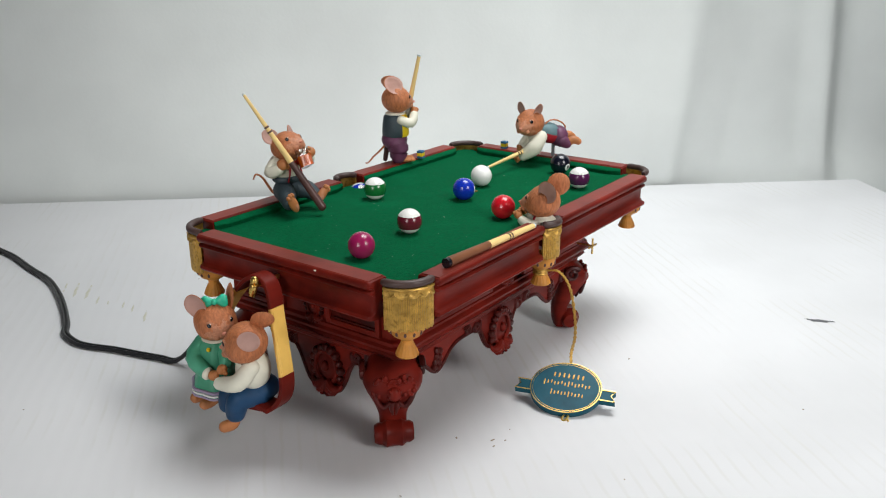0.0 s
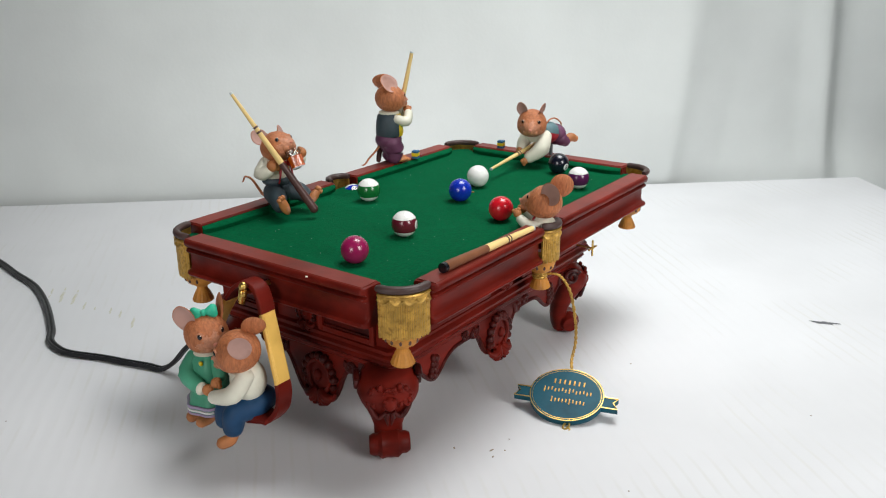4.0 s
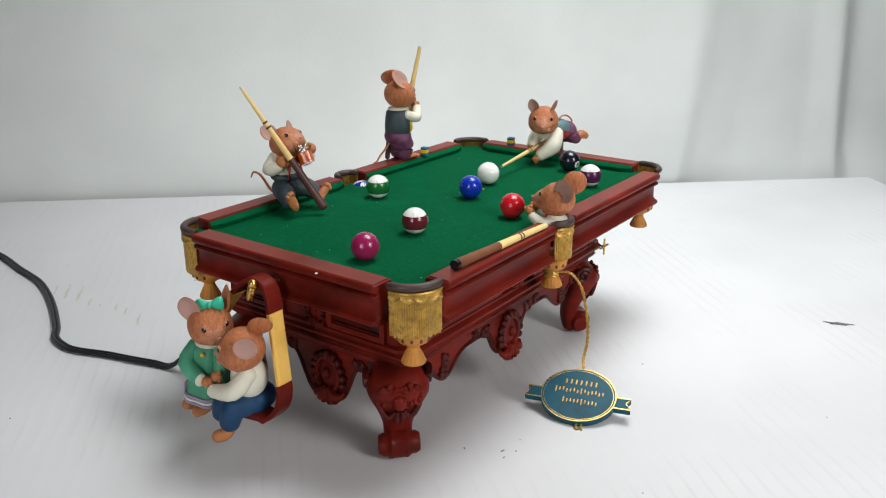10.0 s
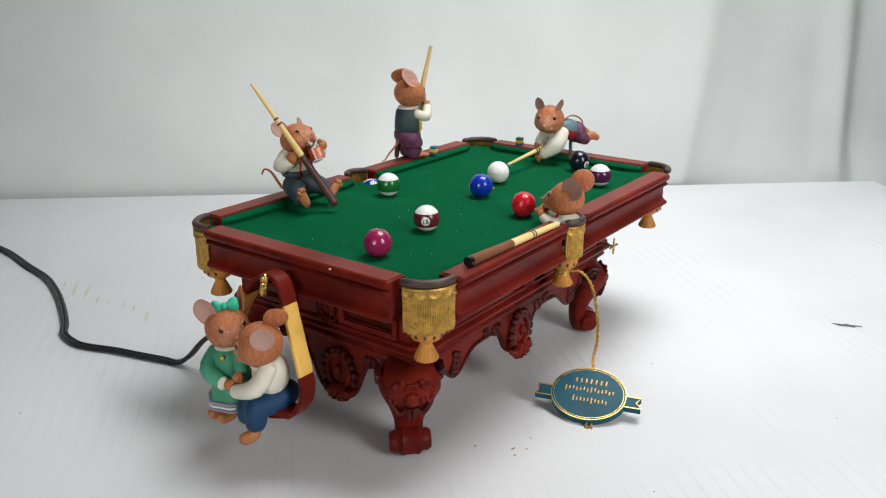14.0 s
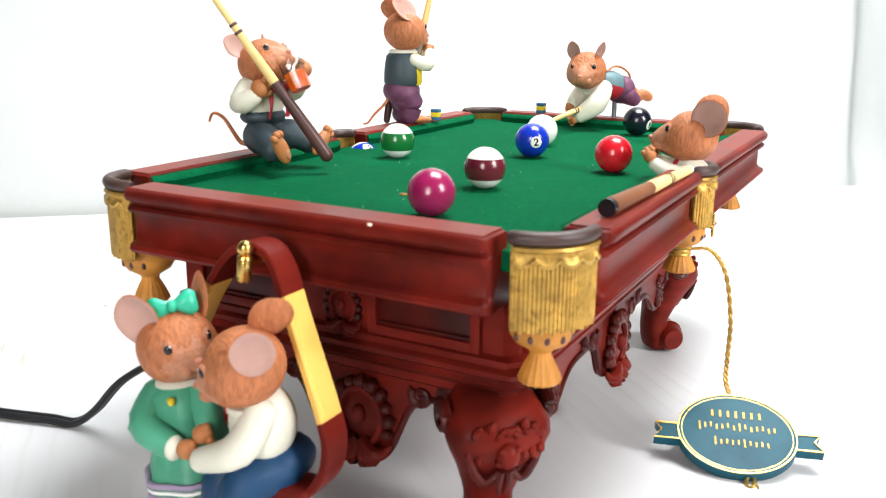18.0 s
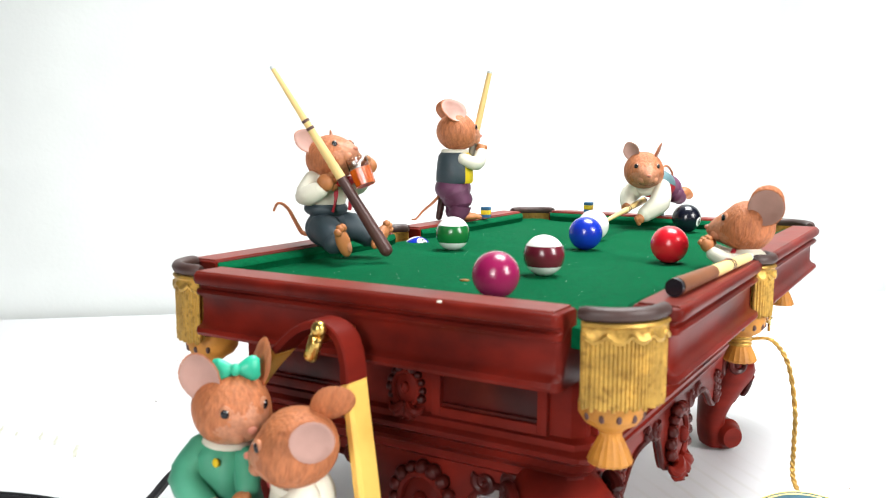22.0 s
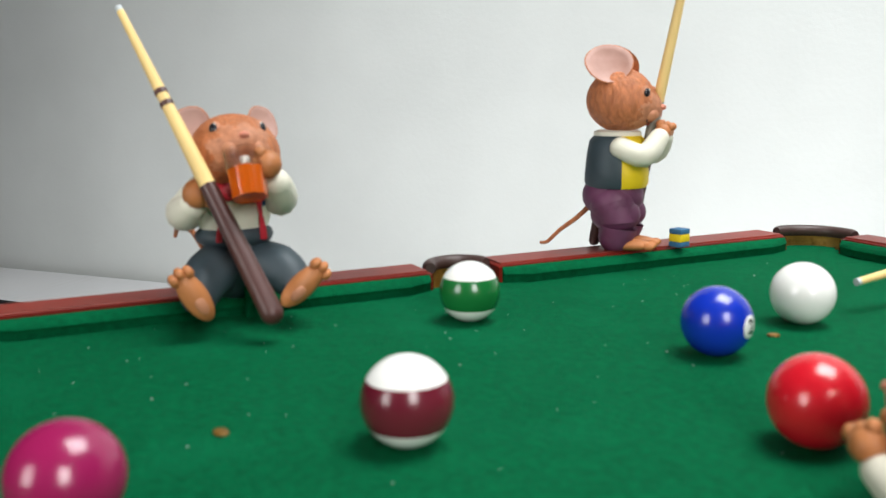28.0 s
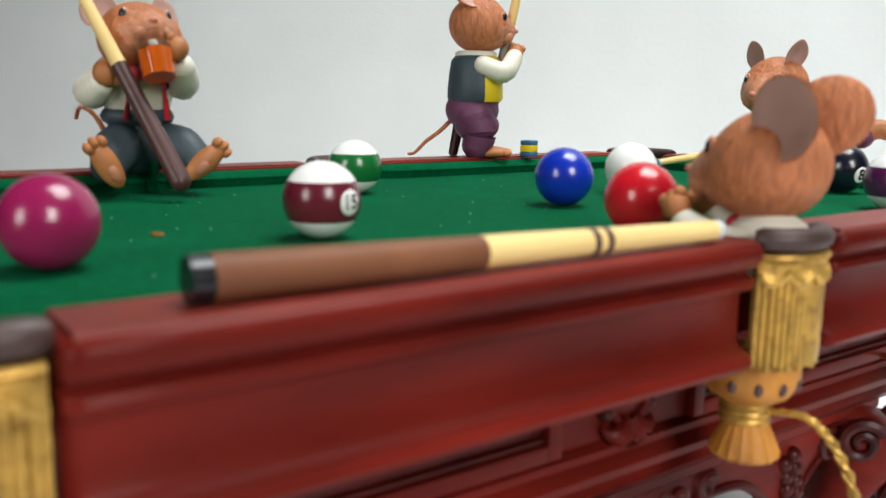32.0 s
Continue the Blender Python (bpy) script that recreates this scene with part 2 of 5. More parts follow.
def spline(points, n):
    """n points on a smooth curve through the given ones."""
    pts = [Vector(p) for p in points]
    out = []
    for k in range(n):
        s = k / (n - 1) * (len(pts) - 1)
        i = min(int(s), len(pts) - 2)
        t = s - i
        p0, p1, p2, p3 = pts[max(i - 1, 0)], pts[i], pts[i + 1], pts[min(i + 2, len(pts) - 1)]
        out.append(0.5 * (2 * p1 + (p2 - p0) * t + (2 * p0 - 5 * p1 + 4 * p2 - p3) * t * t + (3 * p1 - p0 - 3 * p2 + p3) * t ** 3))
    return out


def thing(name, m, label, category, group="", kind=""):
    ob = new(name)
    ob.empty_display_size = 0.01
    ob.matrix_basis = m
    return tagged(ob, label, category, group, kind)


# ---- the place: a white board on a table, a hanging white cloth behind, an added unseen room ----
WALL_AZ = 41.6
board_frame = at(-428, 166, 0, 0, 0, WALL_AZ)


def ridged_board():
    """Corrugated white board: faint flutes across it."""
    m = SHEET.copy()
    m.name = "white_fluted_board"
    nt = m.node_tree
    b = nt.nodes["Principled BSDF"]
    co = nt.nodes.new("ShaderNodeTexCoord")
    mp = nt.nodes.new("ShaderNodeMapping")
    mp.inputs["Rotation"].default_value = (0, 0, radians(FLUTE_TURN))
    nt.links.new(co.outputs["Object"], mp.inputs["Vector"])
    w = nt.nodes.new("ShaderNodeTexWave")
    w.inputs["Scale"].default_value, w.inputs["Distortion"].default_value = 33.0, 1.1
    w.inputs["Detail"].default_value = 2
    nt.links.new(mp.outputs[0], w.inputs["Vector"])
    bp = nt.nodes.new("ShaderNodeBump")
    bp.inputs["Strength"].default_value, bp.inputs["Distance"].default_value = 0.038, 0.002
    nt.links.new(w.outputs["Fac"], bp.inputs["Height"])
    nt.links.new(bp.outputs[0], b.inputs["Normal"])
    # grime caught here and there in the flutes
    patch = nt.nodes.new("ShaderNodeTexNoise")
    patch.inputs["Scale"].default_value, patch.inputs["Detail"].default_value = 14.0, 5
    nt.links.new(mp.outputs[0], patch.inputs["Vector"])
    ramps = []
    for src, lo, hi in ((w.outputs["Fac"], 0.80, 1.0), (patch.outputs["Fac"], 0.48, 0.74)):
        q = nt.nodes.new("ShaderNodeMapRange")
        q.inputs[1].default_value, q.inputs[2].default_value = lo, hi
        nt.links.new(src, q.inputs[0])
        ramps.append(q)
    mul = nt.nodes.new("ShaderNodeMath")
    mul.operation = "MULTIPLY"
    for k in (0, 1):
        nt.links.new(ramps[k].outputs[0], mul.inputs[k])
    old = b.inputs["Base Color"].links[0].from_socket
    mix = nt.nodes.new("ShaderNodeMix")
    mix.data_type = "RGBA"
    nt.links.new(mul.outputs[0], mix.inputs[0])
    nt.links.new(old, mix.inputs[6])
    mix.inputs[7].default_value = (0.66, 0.655, 0.64, 1)
    nt.links.new(mix.outputs[2], b.inputs["Base Color"])
    return m


FLUTE_TURN = -5.6
bm = bmesh.new()
box(bm, -1500, -1700, -6, 753, 0, 0, 1.0)
board = part("white_board", bm, ridged_board())
board.matrix_basis = board_frame
tagged(board, "white fluted board with faint scuffs under the pool table", "board", kind="structure")

# the cloth: soft upright folds, with a broad sweep where it meets the board
bm = bmesh.new()
def fold(x, z):
    """How far the cloth hangs back: soft waves, two creased folds towards one end."""
    f = 20 + 5 * math.sin(x / 95) + 7 * math.sin(x / 210 + 1.3) + 3 * math.sin(x / 41 + 0.4)
    f *= 0.8 * min(1, (z + 60) / 500)
    k = min(1, (z + 60) / 90)
    e = x - 520 - 0.14 * z
    f -= k * 9 * math.exp(-(e / 60) ** 2) * (e < 0)
    f += k * (max(0, min(e, 70)) * 0.32 + max(0, min(e - 70, 90)) * 0.08 - 9 * (e >= 0) * math.exp(-(e / 12) ** 2))
    e = x - 722 + 0.05 * z
    return 8 + f + k * (max(0, min(e + 30, 30)) * -0.5 + max(0, min(e, 26)) * 1.1 - max(0, min(e - 40, 160)) * 0.3)


cols = []
for x in list(range(-1700, 420, 20)) + list(range(420, 860, 5)) + list(range(860, 1840, 20)):
    cols.append([(x, fold(x, z), z) for z in (-60, -20, 0, 25, 60, 120, 220, 360, 540, 760, 1050, 1400, 1900)])
loft(bm, cols, close=False, cap=False)
cloth = part("backdrop_cloth", bm, CLOTH, smooth=180)
cloth.matrix_basis = board_frame
tagged(cloth, "plain white hanging cloth with soft upright folds", "backdrop", kind="structure")

# unseen room added round the set, its grey kept dark to cut fill light
for name, dims in (("floor", (-2200, -2600, -760, 2200, 900, -750)), ("ceiling", (-2200, -2600, 1900, 2200, 900, 1910)),
                   ("wall_back", (-2200, 900, -750, 2200, 910, 1900)), ("wall_front", (-2200, -2610, -750, 2200, -2600, 1900)),
                   ("wall_left", (-2210, -2600, -750, -2200, 900, 1900)), ("wall_right", (2200, -2600, -750, 2210, 900, 1900))):
    bm = bmesh.new()
    box(bm, *dims)
    ob = part(name, bm, ROOM)
    ob.matrix_basis = board_frame
    tagged(ob, "plain dark grey room surface, unseen, added round the set", name.split("_")[0], kind="structure")

bm = bmesh.new()
box(bm, -1480, -1690, -40, 740, -10, -6.5, 2)
for x in (-1440, 660):
    for y in (-1650, -90):
        box(bm, x, y, -750, x + 60, y + 60, -40, 2)
ob = part("work_table", bm, ROOM)
ob.matrix_basis = board_frame
tagged(ob, "plain dark grey work table under the white board", "table")

# small scuffs and marks lying on the board
bm = bmesh.new()
ball_mesh(bm, (0, 0, 0), (9, 2.2, 0.35), nu=12, nv=6, shape=lambda d: 1 + 0.35 * math.sin(7 * d.x + 3 * d.y))
ob = part("scuff_mark", bm, material("scuff_grey", (0.12, 0.12, 0.13), 0.8))
ob.matrix_basis = at(206, 203, 0.2, 0, 0, 20)
tagged(ob, "small dark grey scuff on the white board", "scuff")

STAINS = ((-316, -85, 0.71, 141), (-300, -86, 1.85, 139), (-288, -83, 1.81, 137), (-267, -88, 0.9, 137), (-256, -86, 0.36, 141), (-242, -82, 0.75, 138), (-230, -82, 0.83, 138), (-209, -86, 1.34, 138), (-308, -92, 0.31, 135))
STAIN = material("faded_yellow_stain", (0.63, 0.615, 0.50), 0.8, var=0.12, dark=(0.70, 0.70, 0.70), dark_scale=140, dark_low=0.45, dark_high=0.62)
for x, y, k, turn in STAINS:
    bm = bmesh.new()
    ball_mesh(bm, (0, 0, 0), (9 * k, 0.5 + 0.45 * k, 0.1), nu=12, nv=5, shape=lambda d: 1 + 0.3 * math.sin(9 * d.x + 2 * d.y))
    ob = part("stain", bm, STAIN)
    ob.matrix_basis = at(x, y, 0.08, 0, 0, turn)
    tagged(ob, "faint yellowish streak of dirt on the white board", "stain", "stains on the board")

rng = random.Random(11)
SPECK = material("dust_brown", (0.32, 0.26, 0.20), 0.9)
for x, y, r in ((118, 62, 0.9), (99, -78, 1.2), (103, -83, 1.0), (105, -74, 0.9), (81, -88, 1.0), (101, -63, 0.6), (176, -70, 0.8), (-226, 20, 1.0), (-240, -10, 0.9), (-300, 60, 1.2), (232, 60, 0.8), (90, -150, 0.7), (-150, -215, 0.7)):
    bm = bmesh.new()
    ball_mesh(bm, (0, 0, 0), (0.6 * r * rng.uniform(1, 2.2), 0.55 * r, 0.2), nu=9, nv=5, shape=lambda d: 1 + 0.3 * math.sin(6 * d.x + 4 * d.y))
    ob = part("dust_speck", bm, SPECK)
    ob.matrix_basis = at(x, y, 0.15, 0, 0, rng.uniform(0, 180))
    tagged(ob, "tiny brown speck of dirt on the white board", "speck", "specks on the board")

# ---- the black cord ----
bm = bmesh.new()
way = [(-760, -420, 2), (-640, -180, 2), (-520, -80, 2), (-438, -72, 2), (-374, -82, 2), (-337, -88, 2), (-305, -99, 2), (-274, -113, 2), (-242, -130, 2), (-227, -140, 2), (-210, -144, 2), (-197, -143, 2), (-175, -135, 2), (-156, -130, 2), (-139, -125, 2), (-127, -122, 2), (-117, -119, 9), (-104, -116, 23), (-80, -111, 39), (-62, -109, 54), (-42, -100, 66)]
pts = spline(way, 120)
side = [(pts[min(i + 1, 119)] - pts[max(i - 1, 0)]).cross(Vector((0, 0, 1))).normalized() for i in range(120)]
tube(bm, [p + s * 1.35 for p, s in zip(pts, side)], 1.5, 8)
tube(bm, [p - s * 1.35 for p, s in zip(pts, side)], 1.5, 8)
ob = part("power_cord", bm, CORD)
tagged(ob, "black twin-core power cord trailing over the white board", "cord")


# ---- the pool table ----
table = thing("pool_table", at(0, 0, 0), "miniature mahogany-red pool table with green felt and gold fringed pockets", "pool table")
RAIL_TOP, FELT_Z = 107.0, 101.6

# the top is a rectangle about (CX, CY)
CX, CY, HX, HY = -2.0, 12.5, 90.0, 150.5
PX, PY = 70.6, 132.2
bm = bmesh.new()
outline = []
corner = [(-9, 8)] + [((13.6 - 3.2 * (a > 85)) * math.cos(radians(a)), (13.6 - 3.2 * (a > 85)) * math.sin(radians(a))) for a in range(102, -9, -11)] + [(9.5, -10)]
for sx, sy in ((1, -1), (1, 1), (-1, 1), (-1, -1)):
    for u, v in corner if sx * sy < 0 else reversed(corner):
        outline.append((CX + sx * (PX + u), CY + sy * (PY + v)))
loft(bm, [[(x, y, 96) for x, y in outline]] + [[(CX + (x - CX) * k, CY + (y - CY) * k, FELT_Z) for x, y in outline] for k in (1, 0.8, 0.6, 0.4, 0.2, 0.02)])
part("felt_bed", bm, FELT, table, "worn green felt bed with pale lint specks")

# rails: moulded wooden sides, with a felt cushion inside each
FACE = [(-20, 83), (-1.5, 83), (0.8, 83.5), (1.5, 84.7), (1.0, 86.2), (-1.0, 87.0), (-1.9, 88.4), (-2.0, 96.3), (-1.4, 97.4), (0.4, 97.9),
        (0.9, 98.9), (0.4, 99.9), (-0.9, 100.4), (-0.7, 101.4), (1.2, 102.0), (1.9, 103.2), (1.9, 105.0), (1.2, 105.9), (0, 106.2),
        (-11, 106.2), (-12.2, 105.7), (-12.4, 101), (-12.4, 96), (-20, 95.5)]
CUSHION = [(-12.3, 96.5), (-12.3, 105.4), (-13.6, 105.2), (-16.2, 104.0), (-16.6, 103.2), (-15.2, 101.9), (-15.2, 96.5)]


def rail(axis, side, a, b):
    """A rail along x or y from a to b, on the plus or minus side; its ends turn in a little."""
    def place(o, z, s):
        z = RAIL_TOP + (z - 106.2) * 0.94
        return (CX + side * (HX + o), s, z) if axis == "y" else (s, CY + side * (HY + o), z)
    bm = bmesh.new()
    cuts = [a + 0.0, a + 0.8, a + 2.0] + [a + (b - a) * k / 10 for k in range(1, 10)] + [b - 2.0, b - 0.8, b]
    loops = []
    for s in cuts:
        d = min(s - a, b - s)
        pull = 1.6 if d < 0.1 else 0.5 if d < 1.0 else 0
        loops.append([place(o - pull * (o > -6), z - 0.4 * pull * (z > 105), s) for o, z in FACE])
    loft(bm, loops)
    body = part("rail", bm, WOOD, table)
    bm = bmesh.new()
    loft(bm, [[place(o, z, s) for o, z in [(-11.4, 105.2), (1.0, 105.6), (0.2, 106.55), (-11.0, 106.55)]]
              for s in (a + 1.2, b - 1.2)])
    part("rail_cap", bm, RAILTOP, body, "lighter reddish rail top")
    bm = bmesh.new()
    loops = []
    for s, k in ((a + 1, 0.0), (a + 9, 1.0), (b - 9, 1.0), (b - 1, 0.0)):
        loops.append([place(-12.3 + (o + 12.3) * (0.25 + 0.75 * k), z, s) for o, z in CUSHION])
    loft(bm, loops)
    part("cushion", bm, FELT, body, "green felt cushion")
    return body


MID_RIGHT, MID_LEFT = 3.0, 10.5
rail("x", -1, -68, 64)
rail("x", 1, -67, 64)
for side, mid in ((-1, MID_LEFT), (1, MID_RIGHT)):
    rail("y", side, -114.5 if side > 0 else -117, mid - 11)
    rail("y", side, mid + 11, 139)


# pockets: a leather rim, a gold fringe below it and a carved ochre tassel
def fringe(bm, arc, z0, z1, n):
    """Twisted cords side by side along an arc, scalloped swags on top."""
    pts = spline(arc, n)
    for i, p in enumerate(pts):
        low = z1 + 0.5 * math.sin(i * 2.4) + 0.5
        out = []
        rad = []
        for k in range(9):
            z = z0 + (low - z0) * k / 8
            out.append((p.x, p.y, z))
            rad.append(0.66 + 0.09 * (k % 2))
        tube(bm, out, rad, 6, up=(1, 0.3, 0))


def arc_points(cx, cy, r, a0, a1, n, z=0):
    return [(cx + r * math.cos(radians(a0 + (a1 - a0) * k / (n - 1))), cy + r * math.sin(radians(a0 + (a1 - a0) * k / (n - 1))), z)
            for k in range(n)]


def pocket(cx, cy, r, a0, a1, n, lift=0, slim=1.0, short=0, back=5.5, trim=0):
    lining = bmesh.new()
    inner = arc_points(cx, cy, r - 0.9, a0 - 8 if trim else a0, a1 + 8 if trim else a1, 14)
    loft(lining, [[(x, y, z) for x, y, _ in inner] for z in (101 if trim > 90 else 94 if trim else 82.5 + short, RAIL_TOP - 0.5)], close=False, cap=False)
    bmesh.ops.solidify(lining, geom=list(lining.faces), thickness=0.8)
    pk = part("pocket", lining, GOLD, table, "gold woven pocket lining")
    bm = bmesh.new()
    rim = arc_points(cx, cy, r, a0, a1, 18, RAIL_TOP - 0.2)
    tube(bm, rim, [1.7] + [2.2] * 16 + [1.7], 12, flat=0.95)
    part("pocket_rim", bm, LEATHER, pk, "dark brown leather pocket rim")
    bm = bmesh.new()
    fringe(bm, arc_points(cx, cy, r + 0.6, a0 + 6 + trim, a1 - 4, 12), RAIL_TOP - 2.5, 81 + short, n)
    part("fringe", bm, GOLD, pk, "gold fringe")
    bm = bmesh.new()
    wide = arc_points(cx, cy, r + 1.0, a0 + 5 + trim, a1 - 3, 60)
    loops = []
    for k, (x, y, _) in enumerate(wide):
        ox, oy = (x - cx) / r, (y - cy) / r
        sag = 1.8 * abs(math.sin(k * math.pi / 13.0))
        prof = ((-0.9, -2.4), (0.5, -2.4), (0.9, -3.2), (0.3, -3.9), (0.3, -4.6 - 0.6 * sag), (1.0, -5.2 - sag), (0.7, -6.2 - sag), (-0.9, -6.2 - sag))
        loops.append([(x + ox * w, y + oy * w, RAIL_TOP + z) for w, z in prof])
    loft(bm, loops)
    part("swag_braid", bm, GOLD, pk, "gold swagged braid")
    am = radians((a0 + a1) / 2)
    tx, ty = cx + (r - back) * math.cos(am), cy + (r - back) * math.sin(am)
    bm = bmesh.new()
    lathe(bm, [(w * slim, z + lift) for w, z in ((0, 83), (8.6, 82.6), (9.2, 80), (9.0, 77.6), (7.4, 75.2), (4.4, 73.5), (3.0, 72.2), (0, 72))], 28, (tx, ty))
    part("pocket_boss", bm, TASSEL, pk, "carved ochre boss")
    # dark brown beads on the boss stand for the shade in its hollows
    for k in range(6):
        a = am + radians(-75 + k * 30)
        bm = bmesh.new()
        ball_mesh(bm, (tx + 8.7 * slim * math.cos(a), ty + 8.7 * slim * math.sin(a), 78.0 + lift), (0.9, 0.9, 1.3), nu=8, nv=6)
        part("boss_shade_bead", bm, CUEBROWN, pk)
    bm = bmesh.new()
    lathe(bm, [(w, z + lift) for w, z in ((0, 73), (2.8, 73), (3.1, 72), (2.9, 71.2), (3.8, 69.5), (5.2, 66.5), (6.2, 64), (5.6, 63.2), (0, 63.4))], 36, (tx, ty), wobble=0.035, lobes=18)
    part("tassel", bm, TASSEL, pk, "ochre fluted tassel")
    return pk


pocket(CX + PX + 0.8, CY - PY + 1.8, 15.8, -95, 11, 25, back=11)
pocket(CX + PX, CY + PY, 15.8, -6, 106, 17, trim=100, back=11)
pocket(CX - PX, CY + PY, 15.8, 74, 186, 25, back=11)
pocket(CX - PX, CY - PY, 15.8, 174, 286, 25, back=11)
pocket(81.3, MID_RIGHT - 0.5, 9.6, -62, 62, 18, lift=2.5, slim=0.95, short=3.5, back=9.8)
pocket(-83.5, MID_LEFT, 9.4, 100, 260, 20, lift=2.5, slim=0.95, short=3.5, back=11)


# body: recessed panels, a stepped moulding and a scalloped skirt
def ring_loops(bm, profile, mat=0):
    """A rectangular moulding: profile of (half width x, half length y, z)."""
    loops = []
    for hx, hy, z in profile:
        c, far = 3.5, hy - 22
        loops.append([(-hx + c, -hy, z), (hx - c, -hy, z), (hx, -hy + c, z), (hx, far - c, z), (hx - c, far, z), (-hx + c, far, z), (-hx, far - c, z), (-hx, -hy + c, z)])
    loft(bm, loops, mat=mat)


bm = bmesh.new()
ring_loops(bm, [(60, 107, 62), (66, 114, 63), (66, 114, 65.5), (64, 112, 66.5), (64, 112, 84), (58, 106, 88), (58, 106, 97)])
part("body", shift(bm), WOOD, table)
bm = bmesh.new()
ring_loops(bm, [(56, 103, 50), (61, 108, 50), (62, 109, 51), (62, 109, 53.5), (64, 111, 54.5), (65.5, 112.5, 56.5), (64.5, 111.5, 58.2), (65.5, 112.5, 59),
                (67.5, 114.5, 60.2), (68, 115, 62), (67, 114, 63.5), (65, 112, 64.4), (64, 111, 66), (63, 110, 66.6), (56, 103, 66.6)])
part("base_moulding", shift(bm), WOOD, table)


def panel(x0, x1, face, axis):
    """A framed panel on the body: four proud bars round a darker field."""
    sgn = math.copysign(1, face)
    def slab(name, w0, w1, u0, u1, z0, z1, mat):
        bm = bmesh.new()
        a, b = sorted((face + sgn * w0, face + sgn * w1))
        if axis == "x":
            box(bm, u0, a, z0, u1, b, z1, 0.3)
        else:
            box(bm, a, u0, z0, b, u1, z1, 0.3)
        part(name, shift(bm), mat, table)
    slab("panel_bar", -0.5, 2.2, x0, x0 + 3, 66.5, 82.5, WOOD)
    slab("panel_bar", -0.5, 2.2, x1 - 3, x1, 66.5, 82.5, WOOD)
    slab("panel_bar", -0.5, 2.2, x0 + 3, x1 - 3, 79.5, 82.5, WOOD)
    slab("panel_bar", -0.5, 2.2, x0 + 3, x1 - 3, 66.5, 69.5, WOOD)
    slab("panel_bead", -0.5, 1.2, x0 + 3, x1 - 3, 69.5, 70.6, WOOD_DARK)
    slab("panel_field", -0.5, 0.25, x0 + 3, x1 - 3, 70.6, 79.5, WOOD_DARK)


def rosette(c, axis, s=1.0):
    """A carved oval medallion: boss, ring, uneven beads and curling leaves, on the face that axis points out of."""
    c = Vector(c)
    out = Vector(axis)
    side = Vector((0, 0, 1)).cross(out)
    up = Vector((0, 0, 1))
    rng = random.Random(int(c.x * 7 + c.y * 3 + c.z))
    def p(u, v, w):
        return c + side * u * s + up * v * s + out * w * s
    bm = bmesh.new()
    lathe_pts = []
    for rr, w in ((0.1, 0.9), (1.5, 1.1), (3.0, 0.7), (4.3, 0.2), (4.6, -0.6)):
        lathe_pts.append([p(rr * math.cos(a), rr * 1.2 * math.sin(a), w) for a in (2 * math.pi * k / 20 for k in range(20))])
    loft(bm, lathe_pts)
    md = part("carving", shift(bm), WOOD, table, "carved leafy medallion")
    bm = bmesh.new()
    tube(bm, [p(4.6 * math.cos(a), 5.7 * math.sin(a), 0.7) for a in (2 * math.pi * k / 28 for k in range(28))], 0.8 * s, 6, closed=True, up=out)
    part("carved_ring", shift(bm), WOOD, md)
    bm = bmesh.new()
    ball_mesh(bm, p(0, 0.6, 1.2), (1.5 * s, 1.5 * s, 2.0 * s), nu=12, nv=8)
    part("carved_boss", shift(bm), WOOD, md)
    for k in range(16):
        a = 2 * math.pi * k / 16
        if abs(math.sin(a)) > 0.5 and math.sin(a) < 0:
            continue
        bm = bmesh.new()
        q = rng.uniform(1.1, 1.6) * s
        ball_mesh(bm, p(6.0 * math.cos(a), 7.0 * math.sin(a), 0.5), (q, q, q), nu=8, nv=6)
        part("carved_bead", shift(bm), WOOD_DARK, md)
    for sg in (-1, 1):
        for reach, rise, k in ((5.5, -3.0, 1.5), (3.5, -6.5, 1.3), (1.2, -8.0, 1.2)):
            bm = bmesh.new()
            tube(bm, spline([p(sg * 0.6, -4.6, 0.8), p(sg * (0.6 + 0.5 * reach), -5.5 + 0.4 * rise, 1.6), p(sg * reach, -4.5 + rise * 0.6, 0.8), p(sg * (reach + 0.8), -3.6 + rise * 0.45, 0.4)], 8),
                 [0.7 * k * s, k * s, 1.05 * k * s, k * s, 0.85 * k * s, 0.6 * k * s, 0.4 * k * s, 0.2 * k * s], 8)
            part("carved_leaf", shift(bm), WOOD, md)
    return md


def scroll(bm, c, side, r, turn, up=(0, 0, 1), out=(0, 0, 1), thick=1.6):
    """A volute in the plane of side and up."""
    c, side, up = Vector(c), Vector(side), Vector(up)
    pts, rad = [], []
    for k in range(26):
        t = k / 25
        a = turn + t * 1.6 * 2 * math.pi
        rr = r * (1 - 0.86 * t)
        pts.append(c + side * rr * math.cos(a) + up * rr * math.sin(a))
        rad.append(thick * (1 - 0.45 * t))
    tube(bm, pts, rad, 8, up=out)


